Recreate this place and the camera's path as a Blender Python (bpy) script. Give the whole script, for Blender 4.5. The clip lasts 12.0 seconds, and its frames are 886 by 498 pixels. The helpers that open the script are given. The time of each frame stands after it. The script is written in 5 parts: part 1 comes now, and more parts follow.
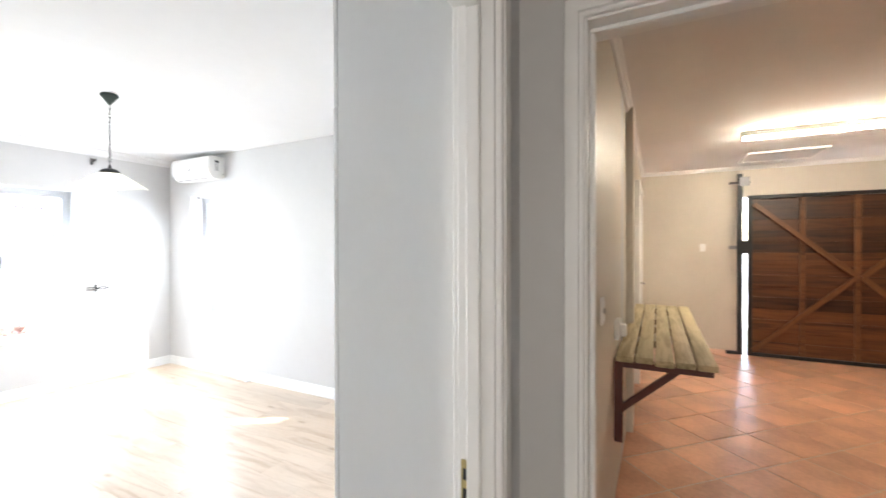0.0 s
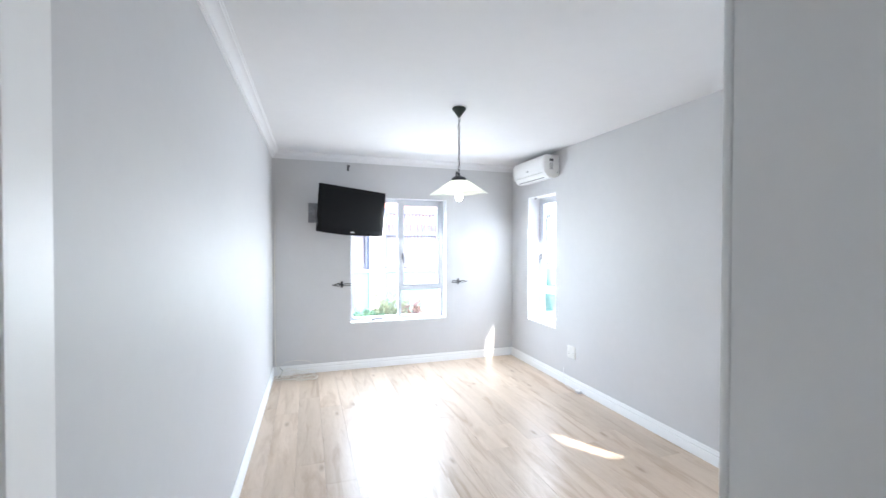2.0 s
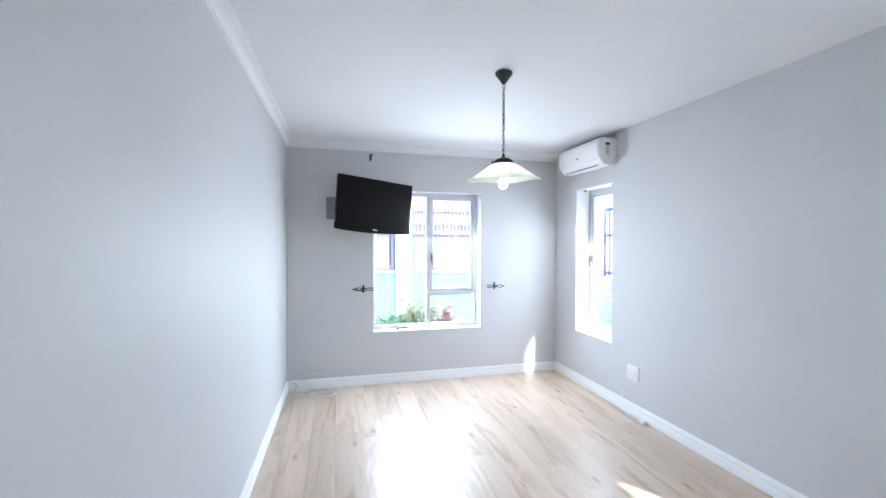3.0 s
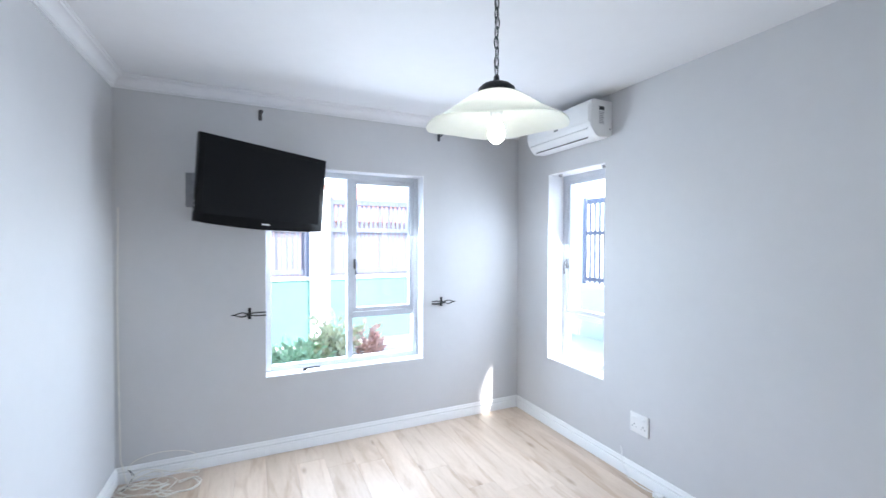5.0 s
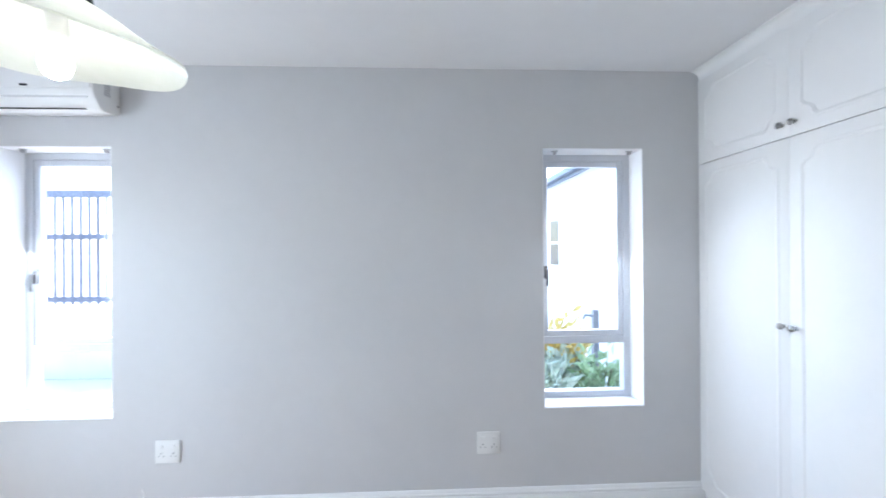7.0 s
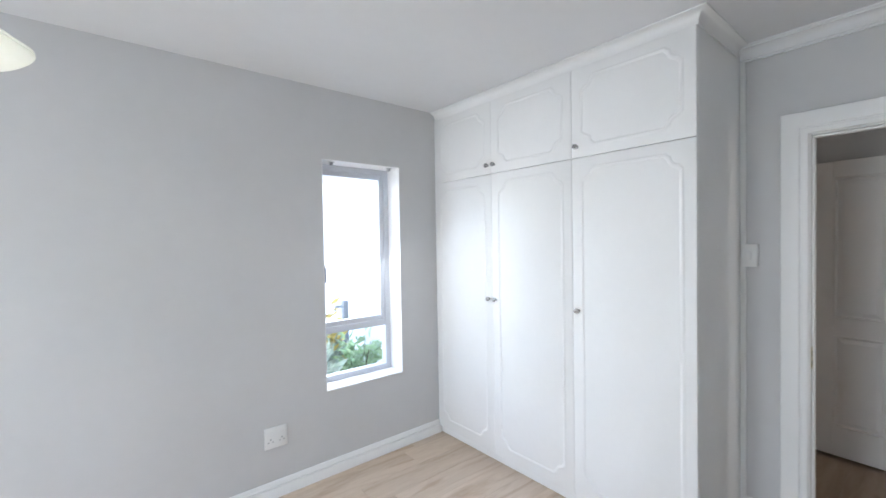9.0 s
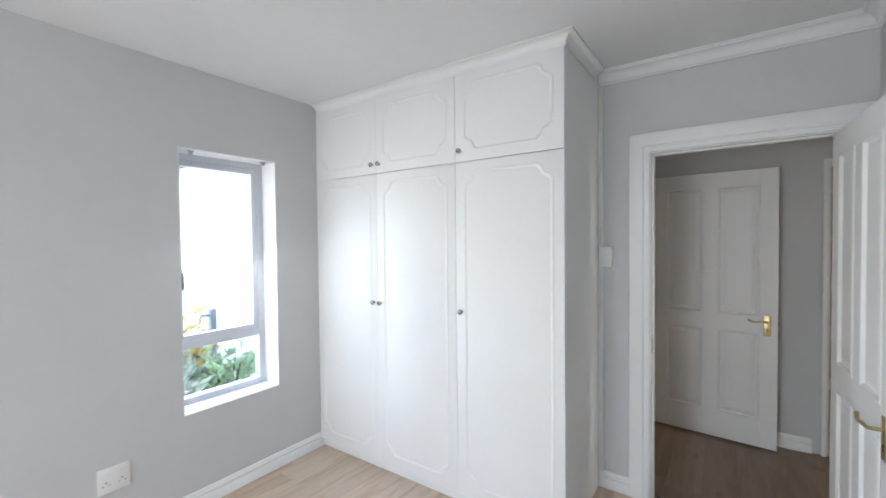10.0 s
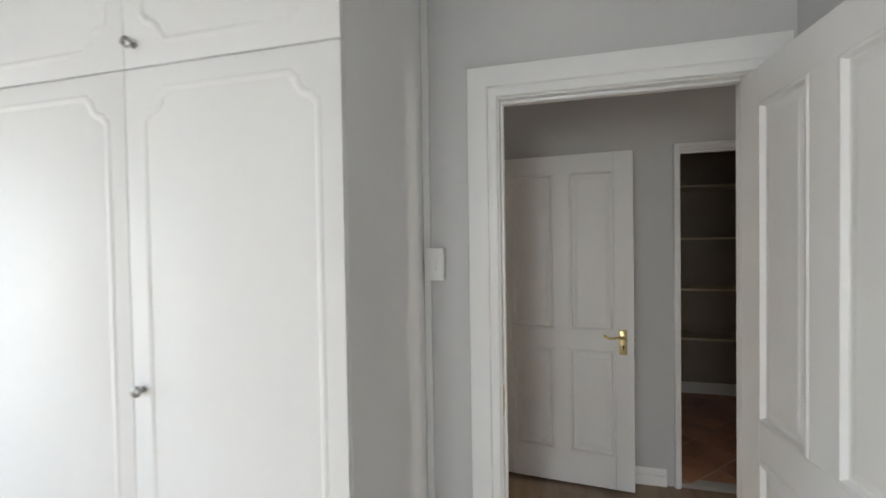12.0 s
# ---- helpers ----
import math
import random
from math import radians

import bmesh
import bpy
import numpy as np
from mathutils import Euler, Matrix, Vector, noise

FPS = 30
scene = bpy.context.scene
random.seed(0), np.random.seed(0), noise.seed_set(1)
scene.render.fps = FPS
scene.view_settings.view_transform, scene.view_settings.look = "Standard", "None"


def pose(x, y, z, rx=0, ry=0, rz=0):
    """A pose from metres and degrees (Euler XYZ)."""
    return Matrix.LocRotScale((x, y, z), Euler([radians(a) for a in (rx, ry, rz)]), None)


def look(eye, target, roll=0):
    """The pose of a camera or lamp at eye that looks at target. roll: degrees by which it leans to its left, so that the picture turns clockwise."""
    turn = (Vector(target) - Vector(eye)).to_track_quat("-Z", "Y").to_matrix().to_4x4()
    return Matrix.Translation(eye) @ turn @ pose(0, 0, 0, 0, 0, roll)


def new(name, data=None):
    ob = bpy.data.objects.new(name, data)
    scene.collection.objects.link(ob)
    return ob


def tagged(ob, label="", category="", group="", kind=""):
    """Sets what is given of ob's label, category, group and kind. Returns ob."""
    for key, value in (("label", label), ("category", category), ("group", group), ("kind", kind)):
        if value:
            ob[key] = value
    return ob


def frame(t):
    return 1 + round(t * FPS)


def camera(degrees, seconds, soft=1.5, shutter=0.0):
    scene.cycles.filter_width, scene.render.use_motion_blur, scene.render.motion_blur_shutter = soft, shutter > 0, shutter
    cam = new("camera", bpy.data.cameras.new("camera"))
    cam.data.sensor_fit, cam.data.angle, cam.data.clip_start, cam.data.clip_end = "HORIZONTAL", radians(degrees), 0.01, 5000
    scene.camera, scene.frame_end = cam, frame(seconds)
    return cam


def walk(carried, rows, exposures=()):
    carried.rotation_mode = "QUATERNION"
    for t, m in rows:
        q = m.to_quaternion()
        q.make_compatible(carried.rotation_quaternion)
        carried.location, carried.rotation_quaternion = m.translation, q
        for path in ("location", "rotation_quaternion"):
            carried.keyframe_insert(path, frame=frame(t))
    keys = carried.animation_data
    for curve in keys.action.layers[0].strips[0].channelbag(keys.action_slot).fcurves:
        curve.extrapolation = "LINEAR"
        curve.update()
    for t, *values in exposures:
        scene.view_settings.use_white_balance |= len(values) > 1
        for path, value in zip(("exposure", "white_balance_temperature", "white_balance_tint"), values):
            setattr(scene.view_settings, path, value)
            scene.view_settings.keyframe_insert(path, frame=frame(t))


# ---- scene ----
cam = camera(94.2, 12.0, shutter=0.28)
PATH = [
    (0, (-0.46, 1.005, 1.487), (-1.383, 2.779, 1.474), -0.1),
    (0.5, (-0.562, 1.106, 1.496), (-1.852, 2.638, 1.479), -0.3),
    (1, (-0.74, 1.208, 1.541), (-2.341, 2.407, 1.507), 0.2),
    (1.5, (-0.796, 1.318, 1.527), (-2.587, 2.208, 1.505), 0.0),
    (2, (-0.927, 1.401, 1.525), (-2.826, 2.026, 1.498), 0.1),
    (2.5, (-1.197, 1.487, 1.532), (-3.131, 1.997, 1.501), 0.3),
    (3, (-1.541, 1.519, 1.514), (-3.478, 2.018, 1.488), 0.2),
    (3.2, (-1.718, 1.547, 1.508), (-3.654, 2.05, 1.486), 0.2),
    (5, (-2.794, 1.807, 1.538), (-4.608, 2.65, 1.505), 0.2),
    (5.5, (-2.988, 1.849, 1.534), (-4.444, 3.22, 1.508), 0.4),
    (6, (-3.03, 1.864, 1.485), (-3.982, 3.623, 1.492), 0.2),
    (6.5, (-3.127, 1.744, 1.507), (-3.549, 3.699, 1.505), -0.1),
    (7, (-3.184, 1.658, 1.507), (-3.093, 3.656, 1.51), -0.4),
    (7.5, (-3.223, 1.636, 1.532), (-2.768, 3.583, 1.512), -0.4),
    (9.3, (-3.638, 1.441, 1.556), (-2.25, 2.881, 1.517), -0.8),
    (9.5, (-3.619, 1.422, 1.552), (-2.168, 2.798, 1.515), -0.6),
    (10, (-3.544, 1.51, 1.562), (-1.903, 2.653, 1.516), -0.6),
    (10.5, (-3.409, 1.61, 1.547), (-1.632, 2.527, 1.502), -0.6),
    (11, (-3.125, 1.644, 1.527), (-1.267, 2.383, 1.481), -0.6),
    (11.5, (-2.806, 1.677, 1.526), (-0.904, 2.294, 1.48), -0.7),
    (12, (-2.407, 1.722, 1.531), (-0.467, 2.21, 1.494), -0.9),
]
EXPOSURES = [(0.0, 4.3, 6980, 10), (0.5, 4.15, 6850, 10), (1.0, 4.02, 6850, 10), (1.5, 3.84, 6650, 10), (2.0, 3.6, 6450, 10), (2.5, 3.46, 6280, 10), (5.0, 3.25, 6030, 10), (6.0, 3.36, 6040, 10), (7.0, 3.36, 6200, 10), (7.6, 3.36, 6350, 10), (9.5, 3.39, 6720, 10), (10.5, 3.35, 6830, 10), (11.5, 3.28, 6850, 10), (12.0, 3.29, 7250, 10)]
walk(cam, [(t, look(eye, target, roll)) for t, eye, target, roll in PATH], EXPOSURES)

# ---- light ----
SUN_DIR = Vector((0.85, 0.527, 1.05)).normalized()
world = bpy.data.worlds.new("sky")
scene.world = world
world.use_nodes = True
_n, _l = world.node_tree.nodes, world.node_tree.links
_sky = _n.new("ShaderNodeTexSky")
_sky.sky_type, _sky.sun_disc = "NISHITA", False
_sky.sun_elevation, _sky.sun_rotation = math.asin(SUN_DIR.z), math.atan2(SUN_DIR.x, SUN_DIR.y)
_l.new(_sky.outputs[0], _n["Background"].inputs[0])
_n["Background"].inputs[1].default_value = 0.15
_sun = new("sun", bpy.data.lights.new("sun", "SUN"))
_sun.data.energy, _sun.data.angle, _sun.data.color = 1.5, radians(1.6), (1.0, 0.95, 0.88)
_sun.matrix_world = look(SUN_DIR * 30, (0, 0, 0))


def area(name, eye, target, sx, sy, watts, color):
    ob = new(name, bpy.data.lights.new(name, "AREA"))
    ob.data.shape, ob.data.size, ob.data.size_y = "RECTANGLE", sx, sy
    ob.data.energy, ob.data.color = watts, color
    ob.matrix_world = look(eye, target)
    return ob


DAY = (0.82, 0.91, 1.0)
area("window_light_west", (-6.26, 2.505, 1.32), (-5.0, 2.505, 0.7), 1.15, 1.45, 7.0, DAY)
area("window_light_north_far", (-5.26, 4.34, 1.32), (-5.36, 3.0, 0.35), 0.55, 1.45, 3.05, DAY)
area("window_light_north_near", (-2.176, 4.34, 1.32), (-2.176, 3.0, -0.1), 0.55, 1.45, 0.9, DAY)
# No lamp stands here: fill added out of view to lift the hall.
area("hall_fill_light", (0.12, -2.2, 1.5), (-0.7, 2.1, 1.3), 0.3, 1.3, 2.3, (1.0, 0.94, 0.88))
_bulb = new("bulb_light", bpy.data.lights.new("bulb_light", "POINT"))
_bulb.data.energy, _bulb.data.color, _bulb.data.shadow_soft_size = 0.014, (1.0, 0.95, 0.85), 0.03
_bulb.location = (-3.915, 2.513, 1.80)
area("tube_light", (0.89, 5.95, 2.49), (0.89, 5.95, 0), 1.2, 0.05, 0.75, (1.0, 0.92, 0.78))

# ---- materials ----


def material(name, color, rough=0.5, metal=0.0, var=0.06, scale=6.0, bump=0.02, bscale=90.0, spec=0.5, rand=0.0, coat=0.0):
    """A principled surface with tone variation at two scales and fine relief."""
    m = bpy.data.materials.new(name)
    m.use_nodes = True
    n, l = m.node_tree.nodes, m.node_tree.links
    p = n["Principled BSDF"]
    p.inputs["Roughness"].default_value, p.inputs["Metallic"].default_value = rough, metal
    p.inputs["Specular IOR Level"].default_value = spec
    p.inputs["Coat Weight"].default_value = coat
    tc = n.new("ShaderNodeTexCoord")
    big, small = n.new("ShaderNodeTexNoise"), n.new("ShaderNodeTexNoise")
    big.inputs["Scale"].default_value, small.inputs["Scale"].default_value = scale, scale * 11
    big.inputs["Detail"].default_value = small.inputs["Detail"].default_value = 3
    mix = n.new("ShaderNodeMath")
    mix.operation = "MULTIPLY_ADD"
    mix.inputs[1].default_value = 0.4
    l.new(small.outputs[0], mix.inputs[0])
    l.new(big.outputs[0], mix.inputs[2])
    ramp = n.new("ShaderNodeMapRange")
    ramp.inputs[1].default_value, ramp.inputs[2].default_value = 0.4, 1.0
    ramp.inputs[3].default_value, ramp.inputs[4].default_value = 1 - var, 1 + var
    l.new(mix.outputs[0], ramp.inputs[0])
    hsv = n.new("ShaderNodeHueSaturation")
    hsv.inputs["Color"].default_value = (*color, 1)
    if rand:
        info, add = n.new("ShaderNodeObjectInfo"), n.new("ShaderNodeMath")
        rr = n.new("ShaderNodeMapRange")
        rr.inputs[3].default_value, rr.inputs[4].default_value = -rand, rand
        l.new(info.outputs["Random"], rr.inputs[0])
        l.new(rr.outputs[0], add.inputs[0])
        l.new(ramp.outputs[0], add.inputs[1])
        l.new(add.outputs[0], hsv.inputs["Value"])
    else:
        l.new(ramp.outputs[0], hsv.inputs["Value"])
    l.new(hsv.outputs[0], p.inputs["Base Color"])
    rm = n.new("ShaderNodeMapRange")
    rm.inputs[3].default_value, rm.inputs[4].default_value = rough * 0.85, min(1, rough * 1.15)
    l.new(big.outputs[0], rm.inputs[0])
    l.new(rm.outputs[0], p.inputs["Roughness"])
    if bump:
        bn, bp = n.new("ShaderNodeTexNoise"), n.new("ShaderNodeBump")
        bn.inputs["Scale"].default_value, bn.inputs["Detail"].default_value = bscale, 4
        bp.inputs["Strength"].default_value, bp.inputs["Distance"].default_value = bump * 5, 0.004
        l.new(bn.outputs[0], bp.inputs["Height"])
        l.new(bp.outputs[0], p.inputs["Normal"])
        l.new(tc.outputs["Object"], bn.inputs[0])
    l.new(tc.outputs["Object"], big.inputs[0])
    l.new(tc.outputs["Object"], small.inputs[0])
    return m


def wood(name, light, dark, rough=0.35, along="X", rand=0.18, size=1.0, coat=0.0, knots=False, streaks=False):
    """Grained timber: long streaks along one axis, knots, and each board a little different."""
    m = bpy.data.materials.new(name)
    m.use_nodes = True
    n, l = m.node_tree.nodes, m.node_tree.links
    p = n["Principled BSDF"]
    tc, mp = n.new("ShaderNodeTexCoord"), n.new("ShaderNodeMapping")
    s = {"X": (0.9, 11, 11), "Y": (11, 0.9, 11), "Z": (11, 11, 0.9)}[along]
    mp.inputs["Scale"].default_value = [v * size for v in s]
    info, comb = n.new("ShaderNodeObjectInfo"), n.new("ShaderNodeVectorMath")
    comb.operation = "SCALE"
    comb.inputs[0].default_value = (31, 17, 23)
    l.new(info.outputs["Random"], comb.inputs["Scale"])
    l.new(comb.outputs[0], mp.inputs["Location"])
    l.new(tc.outputs["Object"], mp.inputs["Vector"])
    grain, cloud = n.new("ShaderNodeTexNoise"), n.new("ShaderNodeTexNoise")
    grain.inputs["Scale"].default_value, grain.inputs["Detail"].default_value = 2.2, 8
    grain.inputs["Distortion"].default_value = 0.7
    cloud.inputs["Scale"].default_value = 0.35
    l.new(mp.outputs[0], grain.inputs[0])
    l.new(mp.outputs[0], cloud.inputs[0])
    mean = n.new("ShaderNodeMath")
    mean.operation = "MULTIPLY_ADD"
    mean.inputs[1].default_value = 0.8
    l.new(cloud.outputs[0], mean.inputs[0])
    l.new(grain.outputs[0], mean.inputs[2])
    ramp = n.new("ShaderNodeValToRGB")
    ramp.color_ramp.elements[0].position, ramp.color_ramp.elements[1].position = 0.62, 1.12
    ramp.color_ramp.elements[0].color, ramp.color_ramp.elements[1].color = (*dark, 1), (*light, 1)
    ramp.color_ramp.elements[1].position = 1.0
    l.new(mean.outputs[0], ramp.inputs[0])
    hsv, rr = n.new("ShaderNodeHueSaturation"), n.new("ShaderNodeMapRange")
    rr.inputs[3].default_value, rr.inputs[4].default_value = 1 - rand, 1 + rand
    l.new(info.outputs["Random"], rr.inputs[0])
    l.new(rr.outputs[0], hsv.inputs["Value"])
    l.new(ramp.outputs[0], hsv.inputs["Color"])
    l.new(hsv.outputs[0], p.inputs["Base Color"])
    if knots:
        km, kv, kr, kx = (n.new("ShaderNode" + k) for k in ("Mapping", "TexVoronoi", "MapRange", "Mix"))
        kv.voronoi_dimensions, kx.data_type, kx.blend_type = "2D", "RGBA", "MULTIPLY"
        km.inputs["Scale"].default_value = (0.8, 2.1, 1)
        kv.inputs["Scale"].default_value = 1
        l.new(comb.outputs[0], km.inputs["Location"])
        l.new(tc.outputs["Object"], km.inputs["Vector"])
        l.new(km.outputs[0], kv.inputs["Vector"])
        kr.inputs[1].default_value, kr.inputs[2].default_value = 0.004, 0.05
        kr.inputs[3].default_value, kr.inputs[4].default_value = 0.7, 0.0
        l.new(kv.outputs["Distance"], kr.inputs[0])
        l.new(kr.outputs[0], kx.inputs[0])
        l.new(hsv.outputs[0], kx.inputs[6])
        kx.inputs[7].default_value = (0.45, 0.36, 0.28, 1)
        l.new(kx.outputs[2], p.inputs["Base Color"])
    if streaks:
        sm, sn, sr, sx, fn, fr, fx = (n.new("ShaderNode" + k) for k in ("Mapping", "TexNoise", "MapRange", "Mix", "TexNoise", "MapRange", "Mix"))
        sm.inputs["Scale"].default_value = (1.3, 8.5, 1)
        l.new(comb.outputs[0], sm.inputs["Location"])
        l.new(tc.outputs["Object"], sm.inputs["Vector"])
        for node, fac, scale, detail, lo, hi, top in ((sn, sr, 1.0, 3, 0.48, 0.74, 0.9), (fn, fr, 7.0, 5, 0.45, 0.75, 0.35)):
            l.new(sm.outputs[0], node.inputs[0])
            node.inputs["Scale"].default_value, node.inputs["Detail"].default_value = scale, detail
            node.inputs["Distortion"].default_value = 1.4
            fac.inputs[1].default_value, fac.inputs[2].default_value, fac.inputs[4].default_value = lo, hi, top
            l.new(node.outputs[0], fac.inputs[0])
        last = kx.outputs[2] if knots else hsv.outputs[0]
        for fac, mixer, tint in ((sr, sx, (0.70, 0.61, 0.52, 1)), (fr, fx, (0.78, 0.71, 0.63, 1))):
            mixer.data_type, mixer.blend_type = "RGBA", "MULTIPLY"
            mixer.inputs[7].default_value = tint
            l.new(fac.outputs[0], mixer.inputs[0])
            l.new(last, mixer.inputs[6])
            last = mixer.outputs[2]
        l.new(last, p.inputs["Base Color"])
    rm = n.new("ShaderNodeMapRange")
    rm.inputs[3].default_value, rm.inputs[4].default_value = rough * 1.06, rough * 0.95
    l.new(grain.outputs[0], rm.inputs[0])
    l.new(rm.outputs[0], p.inputs["Roughness"])
    p.inputs["Coat Weight"].default_value = coat
    bp = n.new("ShaderNodeBump")
    bp.inputs["Strength"].default_value, bp.inputs["Distance"].default_value = 0.05, 0.002
    l.new(grain.outputs[0], bp.inputs["Height"])
    l.new(bp.outputs[0], p.inputs["Normal"])
    return m


def glowing(name, color, strength):
    m = bpy.data.materials.new(name)
    m.use_nodes = True
    p = m.node_tree.nodes["Principled BSDF"]
    p.inputs["Base Color"].default_value = (*color, 1)
    p.inputs["Emission Color"].default_value = (*color, 1)
    p.inputs["Emission Strength"].default_value = strength
    return m


def glass_mat(name, color=(1, 1, 1), rough=0.0):
    m = bpy.data.materials.new(name)
    m.use_nodes = True
    n, l = m.node_tree.nodes, m.node_tree.links
    n.remove(n["Principled BSDF"])
    out = n["Material Output"]
    tr, gl, mx, lw, pw, ad = (n.new("ShaderNode" + k) for k in ("BsdfTransparent", "BsdfGlossy", "MixShader", "LayerWeight", "Math", "Math"))
    pw.operation, ad.operation = "POWER", "MULTIPLY_ADD"
    pw.inputs[1].default_value, ad.inputs[1].default_value, ad.inputs[2].default_value = 5, 0.7, 0.03
    l.new(lw.outputs["Facing"], pw.inputs[0])
    l.new(pw.outputs[0], ad.inputs[0])
    tr.inputs[0].default_value = (*color, 1)
    gl.inputs["Roughness"].default_value = rough
    lw.inputs[0].default_value = 0.5
    l.new(ad.outputs[0], mx.inputs[0])
    l.new(tr.outputs[0], mx.inputs[1])
    l.new(gl.outputs[0], mx.inputs[2])
    l.new(mx.outputs[0], out.inputs[0])
    return m


WALL = material("grey_wall_paint", (0.61, 0.608, 0.612), 0.54, spec=0.24, var=0.03, scale=1.6, bump=0.012, bscale=160)
HALLWALL = WALL
CEIL = material("white_ceiling_paint", (0.80, 0.80, 0.81), 0.85, spec=0.08, var=0.025, scale=1.2, bump=0.01, bscale=120)
WHITE = material("white_gloss_enamel", (0.86, 0.86, 0.855), 0.42, var=0.02, scale=3, bump=0.003, bscale=70, spec=0.4)
CUPB = material("white_cupboard_enamel", (0.87, 0.87, 0.865), 0.48, var=0.02, scale=2.5, bump=0.006, bscale=30, spec=0.2)
REVEAL = material("white_reveal_paint", (0.84, 0.84, 0.85), 0.6, var=0.03, scale=4)
ALU = material("powder_coated_aluminium", (0.60, 0.62, 0.66), 0.35, metal=0.15, var=0.03, scale=8, bump=0.004)
OAK = wood("light_oak_laminate", (0.63, 0.51, 0.405), (0.53, 0.418, 0.318), 0.32, "X", 0.07, size=0.45, knots=True, streaks=True)
# Same laminate as the bedroom, darkened: the hall's dimness put into the colour.
SHADEDOAK = wood("shaded_oak_laminate", (0.27, 0.20, 0.145), (0.19, 0.135, 0.095), 0.42, "X", 0.08, size=0.45, knots=True, streaks=True)
GROOVE = material("dark_floor_underlay", (0.26, 0.20, 0.14), 0.8)
CHROME = material("brushed_pewter", (0.33, 0.325, 0.32), 0.28, metal=1.0, var=0.05, scale=30, bump=0)
BRASS = material("worn_brass", (0.56, 0.45, 0.22), 0.3, metal=1.0, var=0.14, scale=30, bump=0.01)
TARNISHED = material("tarnished_brass", (0.20, 0.15, 0.10), 0.4, metal=0.9, var=0.2, scale=30)
IRON = material("black_wrought_iron", (0.018, 0.017, 0.017), 0.5, metal=0.4, var=0.3, scale=40, bump=0.05)
DARKMETAL = material("dark_steel", (0.025, 0.027, 0.03), 0.45, metal=0.5, var=0.2, scale=20)
GREENIRON = material("dark_green_grey_iron", (0.045, 0.06, 0.055), 0.45, metal=0.5, var=0.2, scale=40)
PLASTIC = material("white_plastic", (0.80, 0.80, 0.79), 0.35, var=0.02, scale=10, bump=0.004)
GREYPLASTIC = material("grey_plastic", (0.35, 0.35, 0.36), 0.45, var=0.05, scale=10)
CATCH = material("dark_grey_catch_metal", (0.09, 0.09, 0.095), 0.45, metal=0.3, var=0.1, scale=20)
BLACKPLASTIC = material("black_gloss_plastic", (0.005, 0.005, 0.006), 0.3, spec=0.14, var=0.1, scale=10, bump=0)
SCREEN = material("dark_screen", (0.005, 0.0055, 0.0065), 0.3, spec=0.16, var=0.05, scale=3, bump=0)
SLOT = material("dark_slot", (0.03, 0.03, 0.03), 0.6)
STEELPLATE = material("galvanised_steel", (0.27, 0.275, 0.29), 0.45, metal=0.4, var=0.12, scale=25)
GLASS = glass_mat("window_glass")
CREAM = material("cream_wall_paint", (0.62, 0.57, 0.50), 0.45, var=0.05, scale=2.2, bump=0.02, bscale=120)
TERRA = material("terracotta_tile", (0.55, 0.285, 0.18), 0.34, var=0.34, scale=2.6, bump=0.03, bscale=40, rand=0.14)
GROUT = material("grey_grout", (0.50, 0.42, 0.35), 0.85, var=0.15, scale=20, bump=0.05)
BENCHWOOD = wood("weathered_pine", (0.50, 0.42, 0.26), (0.25, 0.20, 0.11), 0.6, "Y", 0.15, 1.4)
REDSTEEL = material("dark_red_primer", (0.085, 0.022, 0.016), 0.5, var=0.2, scale=12)
GATEWOOD = wood("stained_meranti", (0.125, 0.045, 0.017), (0.030, 0.011, 0.006), 0.42, "X", 0.5, 0.9)
BRACEWOOD = wood("stained_brace_timber", (0.17, 0.068, 0.026), (0.075, 0.028, 0.012), 0.45, "X", 0.12, 1.0)
# The pantry's shade is mixed into this brown-grey wall colour.
DARKWALL = material("shaded_pantry_wall", (0.36, 0.30, 0.245), 0.6, var=0.06, scale=3)
SHELFWOOD = wood("pale_pine_shelf", (0.74, 0.66, 0.52), (0.60, 0.51, 0.38), 0.5, "Y", 0.05)
OUTWALL = material("white_plaster_outside", (0.80, 0.80, 0.79), 0.85, var=0.06, scale=1.5, bump=0.06, bscale=60)
# Mint darkened in place of the shade lying on the west boundary wall.
MINT = material("shaded_mint_plaster", (0.125, 0.255, 0.205), 0.85, var=0.08, scale=1.5, bump=0.05, bscale=60)
# Lit copy of the same mint for the north wall, brightness in the colour.
LITMINT = material("lit_mint_plaster", (0.55, 0.59, 0.555), 0.85, var=0.08, scale=1.5, bump=0.05, bscale=60)
FENCEWOOD = wood("grey_stained_fence_timber", (0.15, 0.165, 0.21), (0.10, 0.11, 0.145), 0.7, "Z", 0.2)
FASCIA = material("slate_blue_fascia", (0.09, 0.12, 0.17), 0.5, var=0.1)
ROOFTILE = material("red_brown_roof_tile", (0.26, 0.11, 0.075), 0.8, var=0.2, scale=3)
PAVING = material("pale_concrete_paving", (0.55, 0.53, 0.49), 0.9, var=0.10, scale=1.3, bump=0.08, bscale=30)
LEAFGREEN = material("green_leaf", (0.42, 0.56, 0.33), 0.5, var=0.35, scale=9, bump=0)
LEAFBLUE = material("grey_green_succulent_leaf", (0.56, 0.63, 0.52), 0.5, var=0.3, scale=9, bump=0)
LEAFYELLOW = material("yellow_flower_leaf", (0.70, 0.54, 0.17), 0.5, var=0.3, scale=9, bump=0)
LEAFOLIVE = material("pale_olive_leaf", (0.60, 0.58, 0.36), 0.5, var=0.3, scale=9, bump=0)
